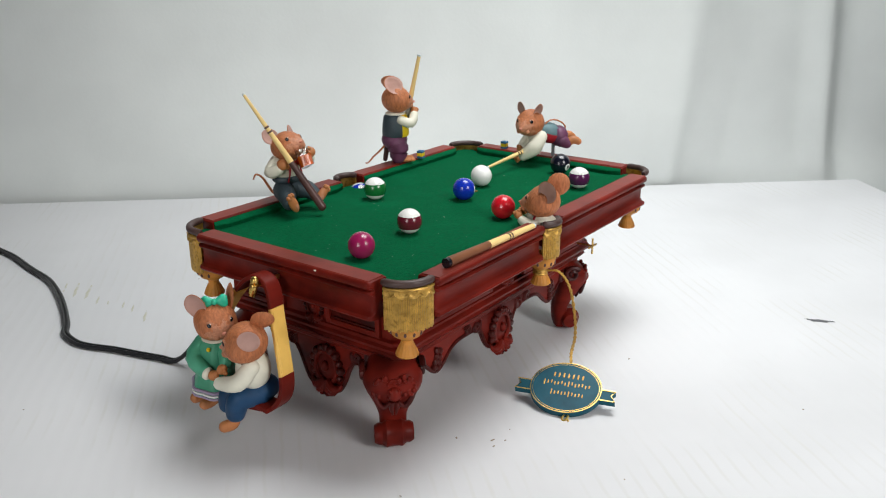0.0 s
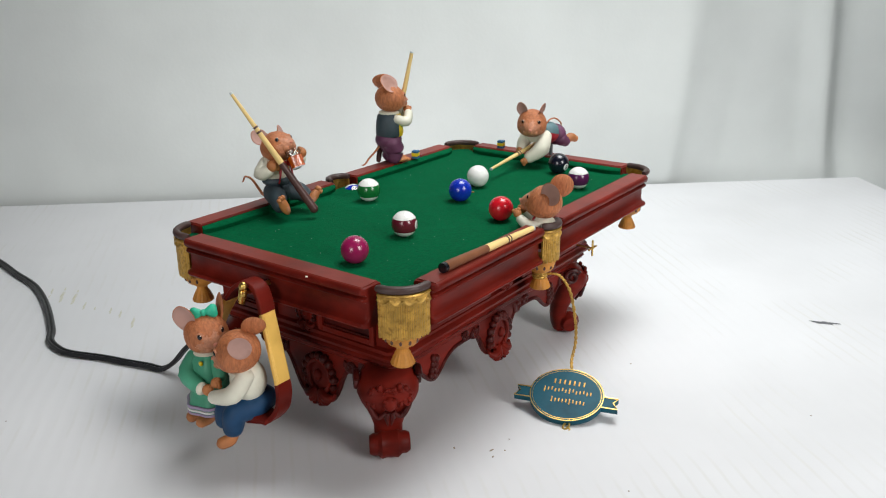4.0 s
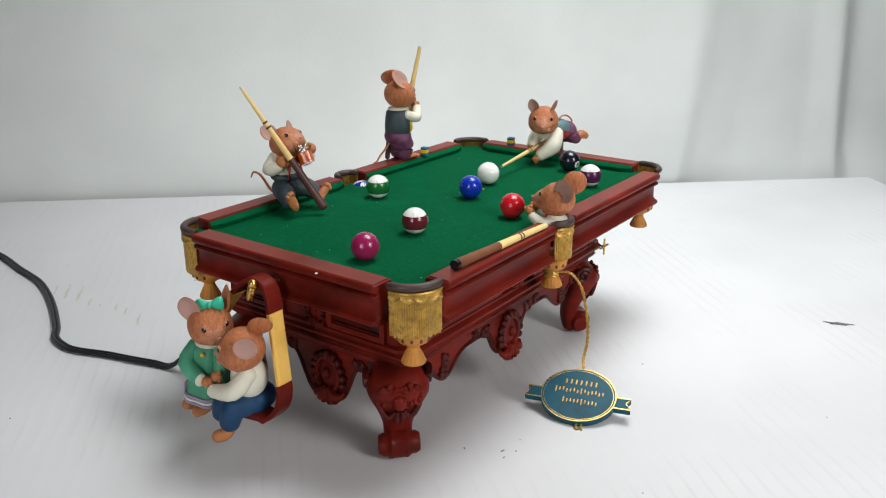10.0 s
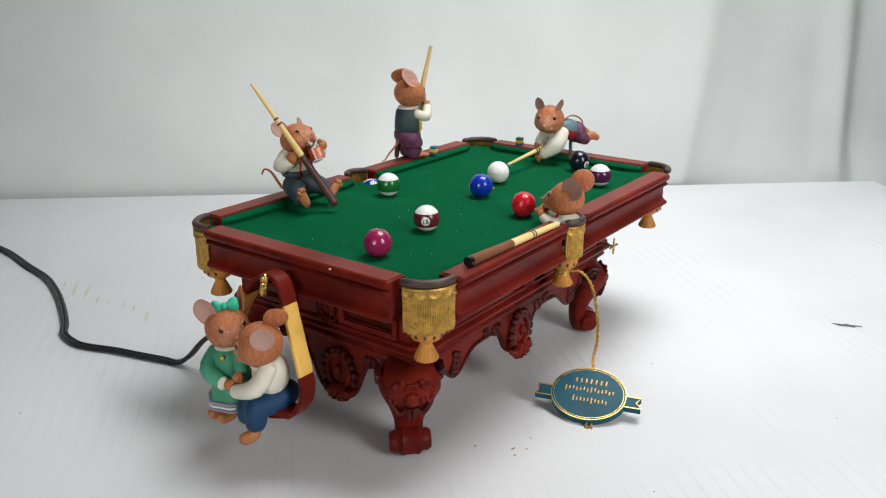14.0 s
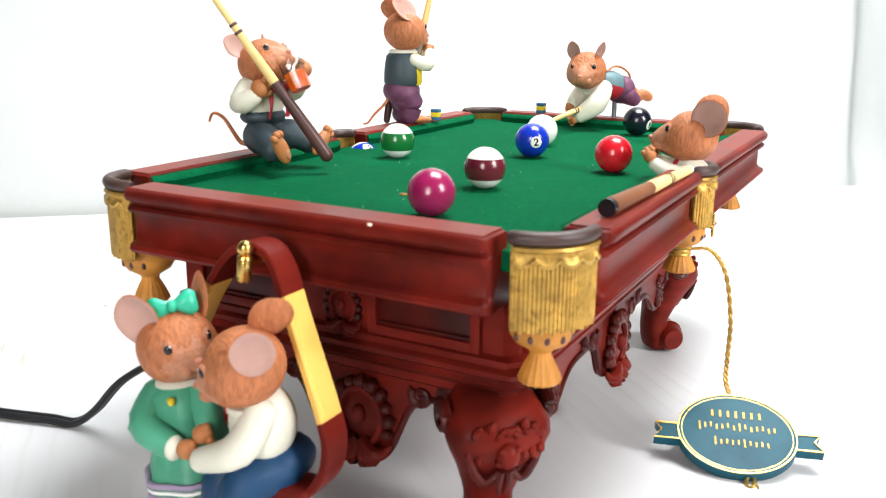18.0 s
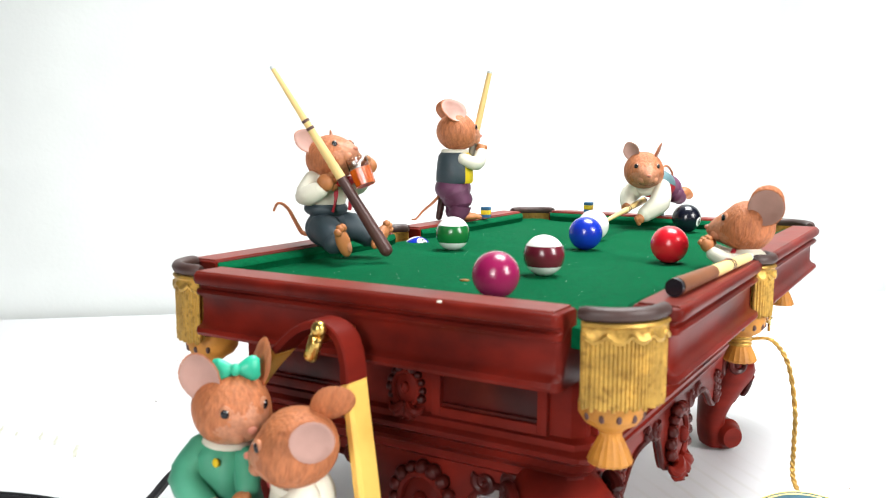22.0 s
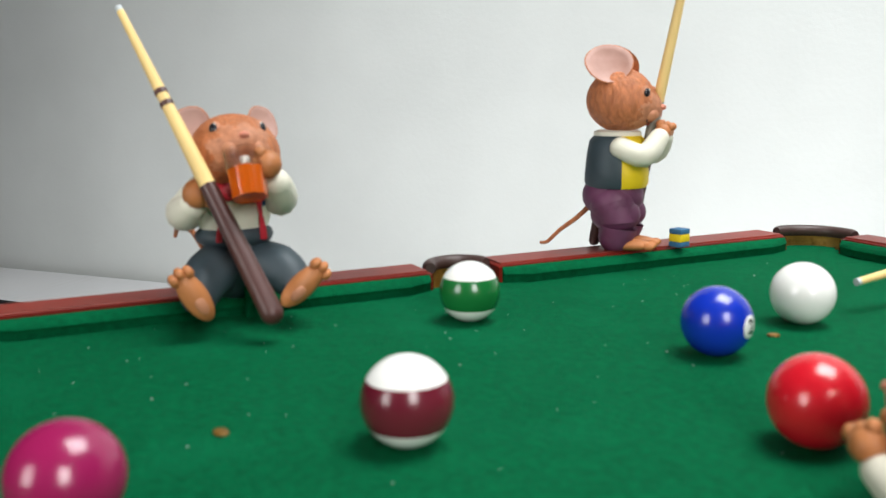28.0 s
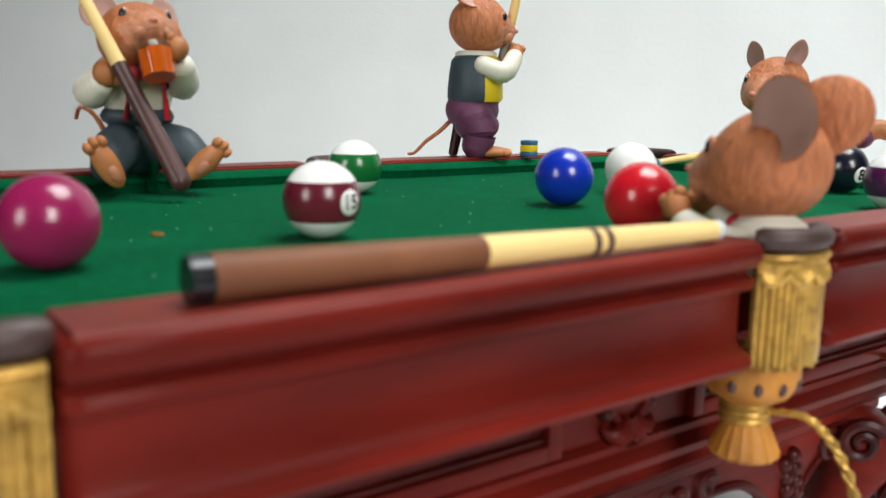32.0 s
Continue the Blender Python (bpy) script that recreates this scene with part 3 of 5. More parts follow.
def skirt(axis, face, half, drop, wide, lobe, mid=0.0):
    """A carved apron: a board with a shaped lower edge, an S-scroll and grape-like leaves along it."""
    def place(u, z, w):
        return (u + mid, face + math.copysign(w, face), z) if axis == "x" else (face + math.copysign(w, face), u + mid, z)
    out = Vector((0, math.copysign(1, face), 0)) if axis == "x" else Vector((math.copysign(1, face), 0, 0))
    side = Vector((1, 0, 0)) if axis == "x" else Vector((0, 1, 0))
    def low(u):
        f = abs(u)
        z = 43.5 - drop * math.exp(-(f / wide) ** 4) - lobe * math.exp(-((f - 0.74 * half) / (0.13 * half)) ** 2)
        return z + 1.2 * math.cos(f / 3.1) * math.exp(-((f - wide) / 7) ** 2)
    us = [-half + 2 * half * i / 120 for i in range(121)]
    bm = bmesh.new()
    loops = []
    for u in us:
        z = low(u)
        belly = 1.8 * (52 - z) / 20
        loops.append([place(u, 52, 0), place(u, 52, 2.2), place(u, z + 0.55 * (52 - z), 2.2 + belly), place(u, z + 0.8, 2.6), place(u, z, 1.5), place(u, z, -0.5),
                      place(u, z + 0.8, -1.0), place(u, 52, -1.0)])
    loft(bm, loops)
    sk = part("skirt", shift(bm), WOOD, table, "scalloped carved skirt")
    bm = bmesh.new()
    tube(bm, [place(u, low(u) + 0.7, 2.6) for u in us], 1.25, 8, up=out)
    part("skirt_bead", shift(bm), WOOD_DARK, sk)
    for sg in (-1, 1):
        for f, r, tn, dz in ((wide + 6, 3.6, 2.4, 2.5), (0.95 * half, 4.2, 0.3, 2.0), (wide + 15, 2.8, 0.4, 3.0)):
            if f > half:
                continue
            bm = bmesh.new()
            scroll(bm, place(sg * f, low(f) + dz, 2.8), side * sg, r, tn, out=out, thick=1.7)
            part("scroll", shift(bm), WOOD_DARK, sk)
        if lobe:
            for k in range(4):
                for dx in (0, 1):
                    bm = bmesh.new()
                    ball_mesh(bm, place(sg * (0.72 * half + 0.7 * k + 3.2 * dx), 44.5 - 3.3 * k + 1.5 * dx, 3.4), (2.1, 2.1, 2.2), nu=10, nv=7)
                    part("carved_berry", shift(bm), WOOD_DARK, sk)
    return sk


for sgn in (-1, 1):
    end = -112 if sgn < 0 else 90
    panel(-54, -16, end, "x")
    panel(16, 54, end, "x")
    rosette((6, end + sgn * 0.3, 73), (0, sgn, 0), 1.0)
    panel(-106, -28, sgn * 64, "y")
    panel(6, 84, sgn * 64, "y")
    rosette((sgn * 64.3, -11, 74.5), (sgn, 0, 0), 1.0)
    skirt("x", -103 if sgn < 0 else 82, 42, 27, 19, 0, mid=5)
    skirt("y", sgn * 58, 82, 19, 17, 12, mid=-14)
    rosette((9, -107.5 if sgn < 0 else 86.5, 34.0), (0, sgn, 0), 1.75)
    rosette((sgn * 62.5, -14, 36.5), (sgn, 0, 0), 1.7)


# cabriole legs with a carved knee and a scrolled foot
def leg(sx, sy, reach):
    d = Vector((sx, sy, 0)).normalized()
    s = Vector((-d.y, d.x, 0))
    base = Vector((sx * 52, reach, 0))
    spec = [(54, 0.0, 9.0, 8), (50, 3.5, 13.0, 11.5), (45, 7.0, 15.8, 13.5), (41, 8.0, 15.8, 13.6), (37, 7.5, 14.5, 12.8), (30, 5.2, 11.5, 10.2), (23, 2.8, 9.2, 8),
            (17, 1.2, 7.6, 6.8), (12, 1.0, 7.4, 6.6), (6, 1.5, 7.6, 6.4), (2, 2.0, 7.2, 5.5)]
    bm = bmesh.new()
    loops = []
    for z, o, hw, hd in spec:
        c = base + d * o
        loop = []
        for k in range(16):
            a = 2 * math.pi * k / 16
            ca, sa = math.cos(a), math.sin(a)
            q = 0.75
            loop.append(c + d * hd * math.copysign(abs(ca) ** q, ca) * 0.8 + s * hw * math.copysign(abs(sa) ** q, sa) + Vector((0, 0, z)))
        loops.append(loop)
    loft(bm, loops)
    lg = part("leg", shift(bm), WOOD, table, "carved cabriole leg")
    bm = bmesh.new()
    c = base + d * 7.0 + Vector((0, 0, 7.6))
    loops = []
    for k in range(11):
        u = -10.5 + 21 * k / 10
        r = 7.4 - 1.3 * (abs(u) > 6) - 1.2 * (abs(u) > 9) + 0.5 * (abs(abs(u) - 5) < 1.2)
        loops.append([c + s * u + d * r * math.cos(a) + Vector((0, 0, r * math.sin(a))) for a in (2 * math.pi * j / 18 for j in range(18))])
    loft(bm, loops)
    part("scroll_foot", shift(bm), WOOD, lg, "rolled scroll foot")
    # carved mask and leaves on the knee
    c = base + d * 19.0 + Vector((0, 0, 40))
    up = Vector((0, 0, 1))
    def on(u, v):
        """A point on the knee's face: u across, v up."""
        return c + s * u + up * v - d * (0.022 * u * u + (0.32 * max(0, -v) if v < 0 else 0.18 * v) + 0.4)
    bm = bmesh.new()
    ball_mesh(bm, on(0, -2), (3.6, 3.6, 4.4), nu=14, nv=10)
    ball_mesh(bm, on(0, -4) + d * 1.6, (1.4, 1.4, 1.6), nu=8, nv=6)
    for sg in (-1, 1):
        ball_mesh(bm, on(sg * 2.2, 0.4) + d * 1.2, (1.2, 1.2, 1.0), nu=8, nv=6)
        ball_mesh(bm, on(sg * 2.4, -4.6) + d * 0.8, (1.5, 1.5, 1.3), nu=8, nv=6)
    part("knee_mask", shift(bm), WOOD, lg, "carved lion-like mask")
    rng = random.Random(5)
    for k in range(26):
        a, rr = rng.uniform(-0.4, math.pi + 0.4), rng.uniform(5.0, 10.0)
        q = rng.uniform(0.9, 1.7)
        bm = bmesh.new()
        ball_mesh(bm, on(rr * 1.15 * math.cos(a), rr * math.sin(a) - 1) + d * 0.2, (q, q, q * rng.uniform(1.0, 1.9)), turn=(rng.uniform(-60, 60), 0, rng.uniform(-60, 60)), nu=8, nv=6)
        part("carved_curl", shift(bm), WOOD, lg)
    for sg in (-1, 1):
        bm = bmesh.new()
        tube(bm, spline([on(sg * 2, -8), on(sg * 5, -12), on(sg * 8, -10), on(sg * 10.5, -3), on(sg * 9.5, 4)], 12), [0.8, 1.1, 1.3, 1.5, 1.6, 1.6, 1.5, 1.4, 1.2, 1.0, 0.8, 0.5], 8, up=d)
        part("carved_leaf", shift(bm), WOOD_DARK, lg)
        bm = bmesh.new()
        tube(bm, [on(sg * 1.2, -8), on(sg * 1.6, -13), on(sg * 0.8, -18)], [1.4, 1.3, 0.4], 8, up=d)
        part("carved_leaf", shift(bm), WOOD_DARK, lg)
    for sg in (-1, 1):
        bm = bmesh.new()
        scroll(bm, base + d * 5 + s * sg * 15.8 + Vector((0, 0, 46)), d, 5.5, 0.5, out=s, thick=1.8)
        part("knee_scroll", shift(bm), WOOD_DARK, lg)
    return lg


for sx in (-1, 1):
    for sy in (-1, 1):
        leg(sx, sy, -103 if sy < 0 else 76)

# brass winding key under the far part of the long side
bm = bmesh.new()
tube(bm, [(0, 0, 0), (12, 0, 0)], 0.7, 8)
tube(bm, [(12, -5.5, 0), (12, 5.5, 0)], 0.7, 8)
tube(bm, [(12, 0, -5.5), (12, 0, 5.5)], 0.7, 8)
ob = part("winding_key", bm, BRASS, table, "brass cross-shaped winding key")
ob.matrix_basis = at(66, 79, 68)


# ---- balls ----
BALL_R = 7.6


def digits(text, r, size):
    """The built-in font's characters, bent onto a ball of radius r, facing +x."""
    cu = bpy.data.curves.new("digits", "FONT")
    cu.body, cu.size, cu.align_x, cu.align_y, cu.offset = text, size, "CENTER", "CENTER", size * 0.025
    tmp = bpy.data.objects.new("digits", cu)
    me = bpy.data.meshes.new_from_object(tmp)
    bm = bmesh.new()
    bm.from_mesh(me)
    bmesh.ops.triangulate(bm, faces=bm.faces)
    bmesh.ops.subdivide_edges(bm, edges=[e for e in bm.edges if e.calc_length() > 0.5], cuts=2)
    for v in bm.verts:
        v.co = Vector((math.sqrt(max(0.01, r * r - v.co.x ** 2 - v.co.y ** 2)), v.co.x, v.co.y))
    bpy.data.objects.remove(tmp)
    return bm


def ball(x, y, colour, striped, number, words, turn=0.0, z=109.2, tilt=(0, 0)):
    ob = thing("pool_ball" if number is not None else "cue_ball", at(x, y, z, tilt[0], tilt[1], turn), words, "ball", "balls on the pool table")
    bm = bmesh.new()
    nu, nv = 40, 28
    rings = []
    for j in range(nv + 1):
        th = math.pi * j / nv
        if striped and abs(math.cos(th) - 0.5) < 0.06:
            th = math.acos(0.5)
        if striped and abs(math.cos(th) + 0.5) < 0.06:
            th = math.acos(-0.5)
        rings.append([(BALL_R * math.sin(th) * math.cos(2 * math.pi * i / nu), BALL_R * math.sin(th) * math.sin(2 * math.pi * i / nu), BALL_R * math.cos(th)) for i in range(nu)])
    vs = loft(bm, rings[1:-1])
    for f in bm.faces:
        zc = f.calc_center_median().z / BALL_R
        f.material_index = 1 if striped and abs(zc) > 0.5 else 0
    part("ball_body", bm, [colour, WHITE], ob, smooth=180)
    if number:
        bm = bmesh.new()
        rr = BALL_R + 0.03
        loops = []
        for q in (0.02, 0.12, 0.22, 0.30, 0.34):
            loops.append([(rr * math.cos(q), rr * math.sin(q) * math.cos(a), rr * math.sin(q) * math.sin(a)) for a in (2 * math.pi * k / 28 for k in range(28))])
        loft(bm, loops, cap=True)
        bm.faces.ensure_lookup_table()
        spot = part("number_spot", bm, WHITE, ob, "white number spot", smooth=180)
        part("number", digits(number, BALL_R + 0.06, 4.6 if len(number) == 1 else 3.9), BLACK, spot, "black number " + number, smooth=0)
    return ob


BLUE_2 = ball(6.1, 26.5, BLUE, False, "2", "solid blue pool ball with number 2 on the felt")
STRIPE_15 = ball(21.0, -52.0, MAROON, True, "15", "maroon striped pool ball with number 15 on the felt")
ball(27.3, -102.6, PURPLE, False, "", "solid purple pool ball on the felt")
ball(-44.0, -7.0, GREEN, True, "", "green striped pool ball near the side pocket")
ball(50.6, 5.8, RED, False, "", "solid red pool ball beside the peeping mouse")
ball(-4.4, 63.5, WHITE, False, None, "plain white cue ball before the cue tip")
ball(24.1, 127.8, BLACKBALL, False, "8", "black pool ball with number 8 near the far rail", turn=-12, tilt=(0, 12))
ball(55.4, 98.3, VIOLET, True, "", "violet striped pool ball near the long rail")
ball(-75, 12, BLUE, True, "10", "blue striped ball sunk in the side pocket", turn=-30, z=96.5, tilt=(0, -50))
ball(-75.5, -123, YELLOW, False, "", "yellow ball sunk in the corner pocket", z=95.5)


# ---- painted resin mouse figurines, each one plain mesh ----
FUR = material("figurine_fur", (0.46, 0.160, 0.064), 0.55, var=0.22, grain=900, bump=0.8, bump_scale=950,
               dark=(0.30, 0.088, 0.033), dark_scale=720, dark_low=0.52, dark_high=0.8, stretch=(1, 1, 0.3), spec=0.35)
FACE = material("figurine_face_fur", (0.49, 0.205, 0.108), 0.55, var=0.2, grain=700, bump=0.5, bump_scale=520,
                dark=(0.42, 0.16, 0.08), dark_scale=160, dark_low=0.52, dark_high=0.8)
SNOUT = material("figurine_pale_fur", (0.49, 0.205, 0.105), 0.6, var=0.15, grain=160, bump=0.3, bump_scale=420)
EARIN = material("figurine_ear_pink", (0.46, 0.27, 0.225), 0.55, var=0.12, grain=90, bump=0.1, dark=(0.30, 0.14, 0.10), dark_scale=60)
PAW = material("figurine_paw", (0.46, 0.17, 0.055), 0.55, var=0.2, grain=120, bump=0.3, bump_scale=300)
PINK = material("figurine_nose", (0.55, 0.20, 0.13), 0.45)
SHIRT = material("figurine_shirt", (0.74, 0.72, 0.60), 0.55, var=0.08, grain=90, bump=0.6, bump_scale=110)
SLATE = material("figurine_slate_cloth", (0.035, 0.055, 0.068), 0.55, var=0.2, grain=110, bump=0.3, bump_scale=200)
PLUM = material("figurine_plum_cloth", (0.125, 0.035, 0.085), 0.55, var=0.2, grain=110, bump=0.35, bump_scale=160)
VEST_YELLOW = material("figurine_yellow_cloth", (0.78, 0.56, 0.01), 0.5, var=0.1, grain=110, bump=0.2)
VEST_TEAL = material("figurine_teal_cloth", (0.10, 0.19, 0.21), 0.55, var=0.2, grain=110, bump=0.25)
VEST_RED = material("figurine_red_cloth", (0.42, 0.015, 0.03), 0.5, var=0.15, grain=110, bump=0.2)
DRESS = material("figurine_green_dress", (0.075, 0.36, 0.22), 0.5, var=0.15, grain=90, bump=0.3, bump_scale=140)
MINT = material("figurine_mint_bow", (0.03, 0.50, 0.31), 0.4, var=0.12, grain=90, bump=0.2)
LILAC = material("figurine_lilac_trim", (0.36, 0.28, 0.42), 0.55)
JEANS = material("figurine_blue_trousers", (0.010, 0.047, 0.115), 0.5, spec=0.3, var=0.2, grain=90, bump=0.35, bump_scale=140)
AMBER = material("figurine_amber_drink", (0.85, 0.16, 0.01), 0.15, var=0.1, grain=60, bump=0.05, coat=0.3)
AMBER.node_tree.nodes["Principled BSDF"].inputs["Transmission Weight"].default_value = 0.45
GREY = material("grey_metal_post", (0.22, 0.23, 0.25), 0.4, 0.6)
CUEGREY = material("cue_grey_tape", (0.30, 0.29, 0.25), 0.6)
CLEAR = bpy.data.materials.new("clear_glass")
CLEAR.use_nodes = True
CLEAR.node_tree.nodes["Principled BSDF"].inputs["Transmission Weight"].default_value = 1.0
CLEAR.node_tree.nodes["Principled BSDF"].inputs["Roughness"].default_value = 0.08
CLEAR.node_tree.nodes["Principled BSDF"].inputs["IOR"].default_value = 1.3
CLEAR.node_tree.nodes["Principled BSDF"].inputs["Base Color"].default_value = (0.92, 0.90, 0.86, 1)

PALETTE = [FUR, FACE, SNOUT, EARIN, PAW, PINK, SHIRT, SLATE, PLUM, VEST_YELLOW, VEST_TEAL, VEST_RED, DRESS, MINT, LILAC, JEANS, AMBER, GREY,
           BLACK, WHITE, IVORY, CUEBROWN, CLEAR, CUEGREY, FELT, TIPBLUE]
I = {m.name: k for k, m in enumerate(PALETTE)}


def idx(m):
    return I[m.name]


def moved(bm, start, m):
    bm.verts.ensure_lookup_table()
    for v in list(bm.verts)[start:]:
        v.co = m @ v.co


def frame_mm(x, y, z, pitch=0.0, yaw=0.0, roll=0.0, s=1.0):
    """Millimetre frame: forward +x, pitch lifts the nose, yaw turns left, roll leans."""
    return Matrix.Translation((x, y, z)) @ Euler((radians(roll), radians(-pitch), radians(yaw))).to_matrix().to_4x4() @ Matrix.Diagonal((s, s, s, 1))


def ear(bm, root, up, face, r=7.0, tall=1.1, point=0.1):
    """A cupped ear: it grows from root along up, and its hollow looks along face."""
    z = Vector(up).normalized()
    x = Vector(face)
    x = (x - z * x.dot(z)).normalized()
    y = z.cross(x)
    root = Vector(root)
    prof = [(-0.25, 0.05), (-0.24, 0.35), (-0.17, 0.70), (-0.03, 0.95), (0.04, 1.0), (0.07, 0.95), (-0.04, 0.74), (-0.13, 0.42), (-0.16, 0.05)]
    n = 22
    loops = []
    for d, rr in prof:
        loop = []
        for k in range(n):
            a = 2 * math.pi * k / n
            u, v = rr * r * math.cos(a) * (1 + 0.10 * math.sin(a) - point * max(0, math.sin(a)) ** 2), rr * r * tall * math.sin(a)
            bend = d * r + 0.05 * r * (u / r) ** 2 - 0.10 * r * max(0, math.sin(a)) * rr ** 2
            loop.append(root + x * bend + y * u + z * (v + 0.78 * r))
        loops.append(loop)
    f0 = len(bm.faces)
    loft(bm, loops, mat=idx(FUR))
    bm.faces.ensure_lookup_table()
    for k, f in enumerate(list(bm.faces)[f0:f0 + n * (len(prof) - 1)]):
        f.material_index = idx(EARIN) if k // n >= 5 else idx(FUR)
    list(bm.faces)[-1].material_index = idx(EARIN)


def ray(az, el):
    return Vector((math.cos(radians(el)) * math.cos(radians(az)), math.cos(radians(el)) * math.sin(radians(az)), math.sin(radians(el))))


def head(bm, m, r=10.5, ears=((75, 48, 75, 60, 35, 5), (-75, 48, -75, 60, -35, 5)), ear_r=6.5, tall=1.1, smile=True, teeth=False, snout=0.36, point=0.1, wide=1.02):
    """A mouse's head: skull drawn out into a short muzzle, cheeks, nose, eyes and two ears (az, el of its root, its length and its hollow)."""
    start = len(bm.verts)
    nose = ray(0, -10)
    brow = ray(0, 35)
    def skull(d):
        k = 1.0
        a = d.angle(nose)
        k += snout * math.exp(-(a / 0.45) ** 1.6)
        k -= 0.05 * math.exp(-(d.angle(brow) / 0.35) ** 2)
        for sg in (-1, 1):
            k += 0.10 * math.exp(-(d.angle(ray(sg * 58, -24)) / 0.5) ** 2)
        return k
    def skin(az, el, k=1.0):
        d = ray(az, el)
        q = r * skull(d) * k
        return Vector((d.x * q * 1.02, d.y * q * wide, d.z * q * 0.97))
    f0 = len(bm.faces)
    ball_mesh(bm, (0, 0, 0), (r * 1.02, r * wide, r * 0.97), mat=idx(FUR), nu=88, nv=60, shape=skull)
    bm.faces.ensure_lookup_table()
    cheek = ray(0, -22)
    for f in list(bm.faces)[f0:]:
        c = f.calc_center_median().normalized()
        if c.angle(cheek) < 0.72 + 0.10 * math.sin(9 * math.atan2(c.y, c.z + 0.35)) + 0.07 * math.sin(41 * c.y + 17 * c.z) * math.sin(37 * c.z - 11 * c.x):
            f.material_index = idx(FACE)
    for sg in (-1, 1):
        ball_mesh(bm, skin(sg * 15, -18, 0.90), (r * 0.23, r * 0.23, r * 0.20), mat=idx(SNOUT), nu=16, nv=10)
        e = skin(sg * 33, 18, 0.965)
        ball_mesh(bm, e - ray(sg * 33, 18) * r * 0.015, (r * 0.10, r * 0.185, r * 0.215), turn=(0, 0, sg * 40), mat=idx(SNOUT), nu=14, nv=8)
        ball_mesh(bm, e, (r * 0.115, r * 0.135, r * 0.165), turn=(0, 0, sg * 40), mat=idx(BLACK), nu=14, nv=10)
        # a tiny white bead on each eye stands for its glint
        ball_mesh(bm, skin(sg * 30, 22, 1.075), r * 0.026, mat=idx(WHITE), nu=6, nv=4)
    ball_mesh(bm, skin(0, -4, 1.0), (r * 0.11, r * 0.13, r * 0.09), mat=idx(PINK), nu=12, nv=8)
    if smile:
        tube(bm, spline([skin(-24, -27, 1.0), skin(-11, -34, 0.985), skin(0, -30, 0.985), skin(11, -34, 0.985), skin(24, -27, 1.0)], 11), r * 0.028, 6, mat=idx(CUEBROWN))
        ball_mesh(bm, skin(0, -38, 0.94), (r * 0.12, r * 0.14, r * 0.07), mat=idx(VEST_RED), nu=10, nv=6)
    if teeth:
        ball_mesh(bm, skin(0, -30, 1.0), (r * 0.09, r * 0.14, r * 0.17), mat=idx(WHITE), nu=8, nv=6)
    for az, el, uaz, uel, faz, fel, *out in ears:
        ear(bm, ray(az, el) * r * (out[0] if out else 0.88), ray(uaz, uel), ray(faz, fel), ear_r * (out[1] if len(out) > 1 else 1), tall, point)
    moved(bm, start, m)


def limb(bm, pts, radii, mat, n=12):
    q = spline(pts, 4 * (len(pts) - 1) + 1)
    rr = []
    for k in range(len(q)):
        s = k / (len(q) - 1) * (len(radii) - 1)
        i = min(int(s), len(radii) - 2)
        rr.append(radii[i] + (radii[i + 1] - radii[i]) * (s - i))
    tube(bm, q, rr, n, mat=idx(mat))
    ball_mesh(bm, q[0], rr[0], mat=idx(mat), nu=n, nv=8)
    ball_mesh(bm, q[-1], rr[-1], mat=idx(mat), nu=n, nv=8)


def hand(bm, c, r, toward=(1, 0, 0), mat=None):
    """A small fist with finger ridges."""
    m = idx(mat or PAW)
    c, t = Vector(c), Vector(toward).normalized()
    ball_mesh(bm, c, r, mat=m, nu=12, nv=8)
    s = t.cross(Vector((0, 0, 1)))
    s = s.normalized() if s.length > 0.1 else Vector((0, 1, 0))
    w = s.cross(t)
    for k in (-1, 0, 1):
        ball_mesh(bm, c + t * r * 0.75 + w * k * r * 0.62, (r * 0.48,) * 3, mat=m, nu=8, nv=6)


def cue_mesh(bm, butt, tip, r0=2.5, r1=0.95, joint=0.40, rings=(0.66, 0.70), brown=None, tape=None):
    b, t = Vector(butt), Vector(tip)
    def seg(f0, f1, mat, extra=0.0):
        tube(bm, [b.lerp(t, f0), b.lerp(t, (f0 + f1) / 2), b.lerp(t, f1)], [r0 + (r1 - r0) * f + extra for f in (f0, (f0 + f1) / 2, f1)], 14, mat=idx(mat))
    ball_mesh(bm, b, (r0, r0, r0), mat=idx(brown or CUEBROWN), nu=12, nv=8)
    seg(0, joint, brown or CUEBROWN)
    if tape:
        seg(joint, tape, CUEGREY)
    seg(tape or joint, 0.985, IVORY)
    seg(0.985, 1.0, TIPBLUE)
    for f in rings:
        seg(f, f + 0.014, CUEBROWN, 0.18)


def figure(name, bm, label, m, s=1.0):
    moved(bm, 0, Matrix.Diagonal((s, s, s, 1)))
    ob = part(name, bm, PALETTE, smooth=60)
    ob.matrix_basis = m
    return tagged(ob, label, "figurine", "mouse figurines")


# sitting on the long rail, drinking, a cue across its lap
SEAT, STANCE = (-80.5, -57.5, 107.2), (-87.5, 69.5, 107.6)


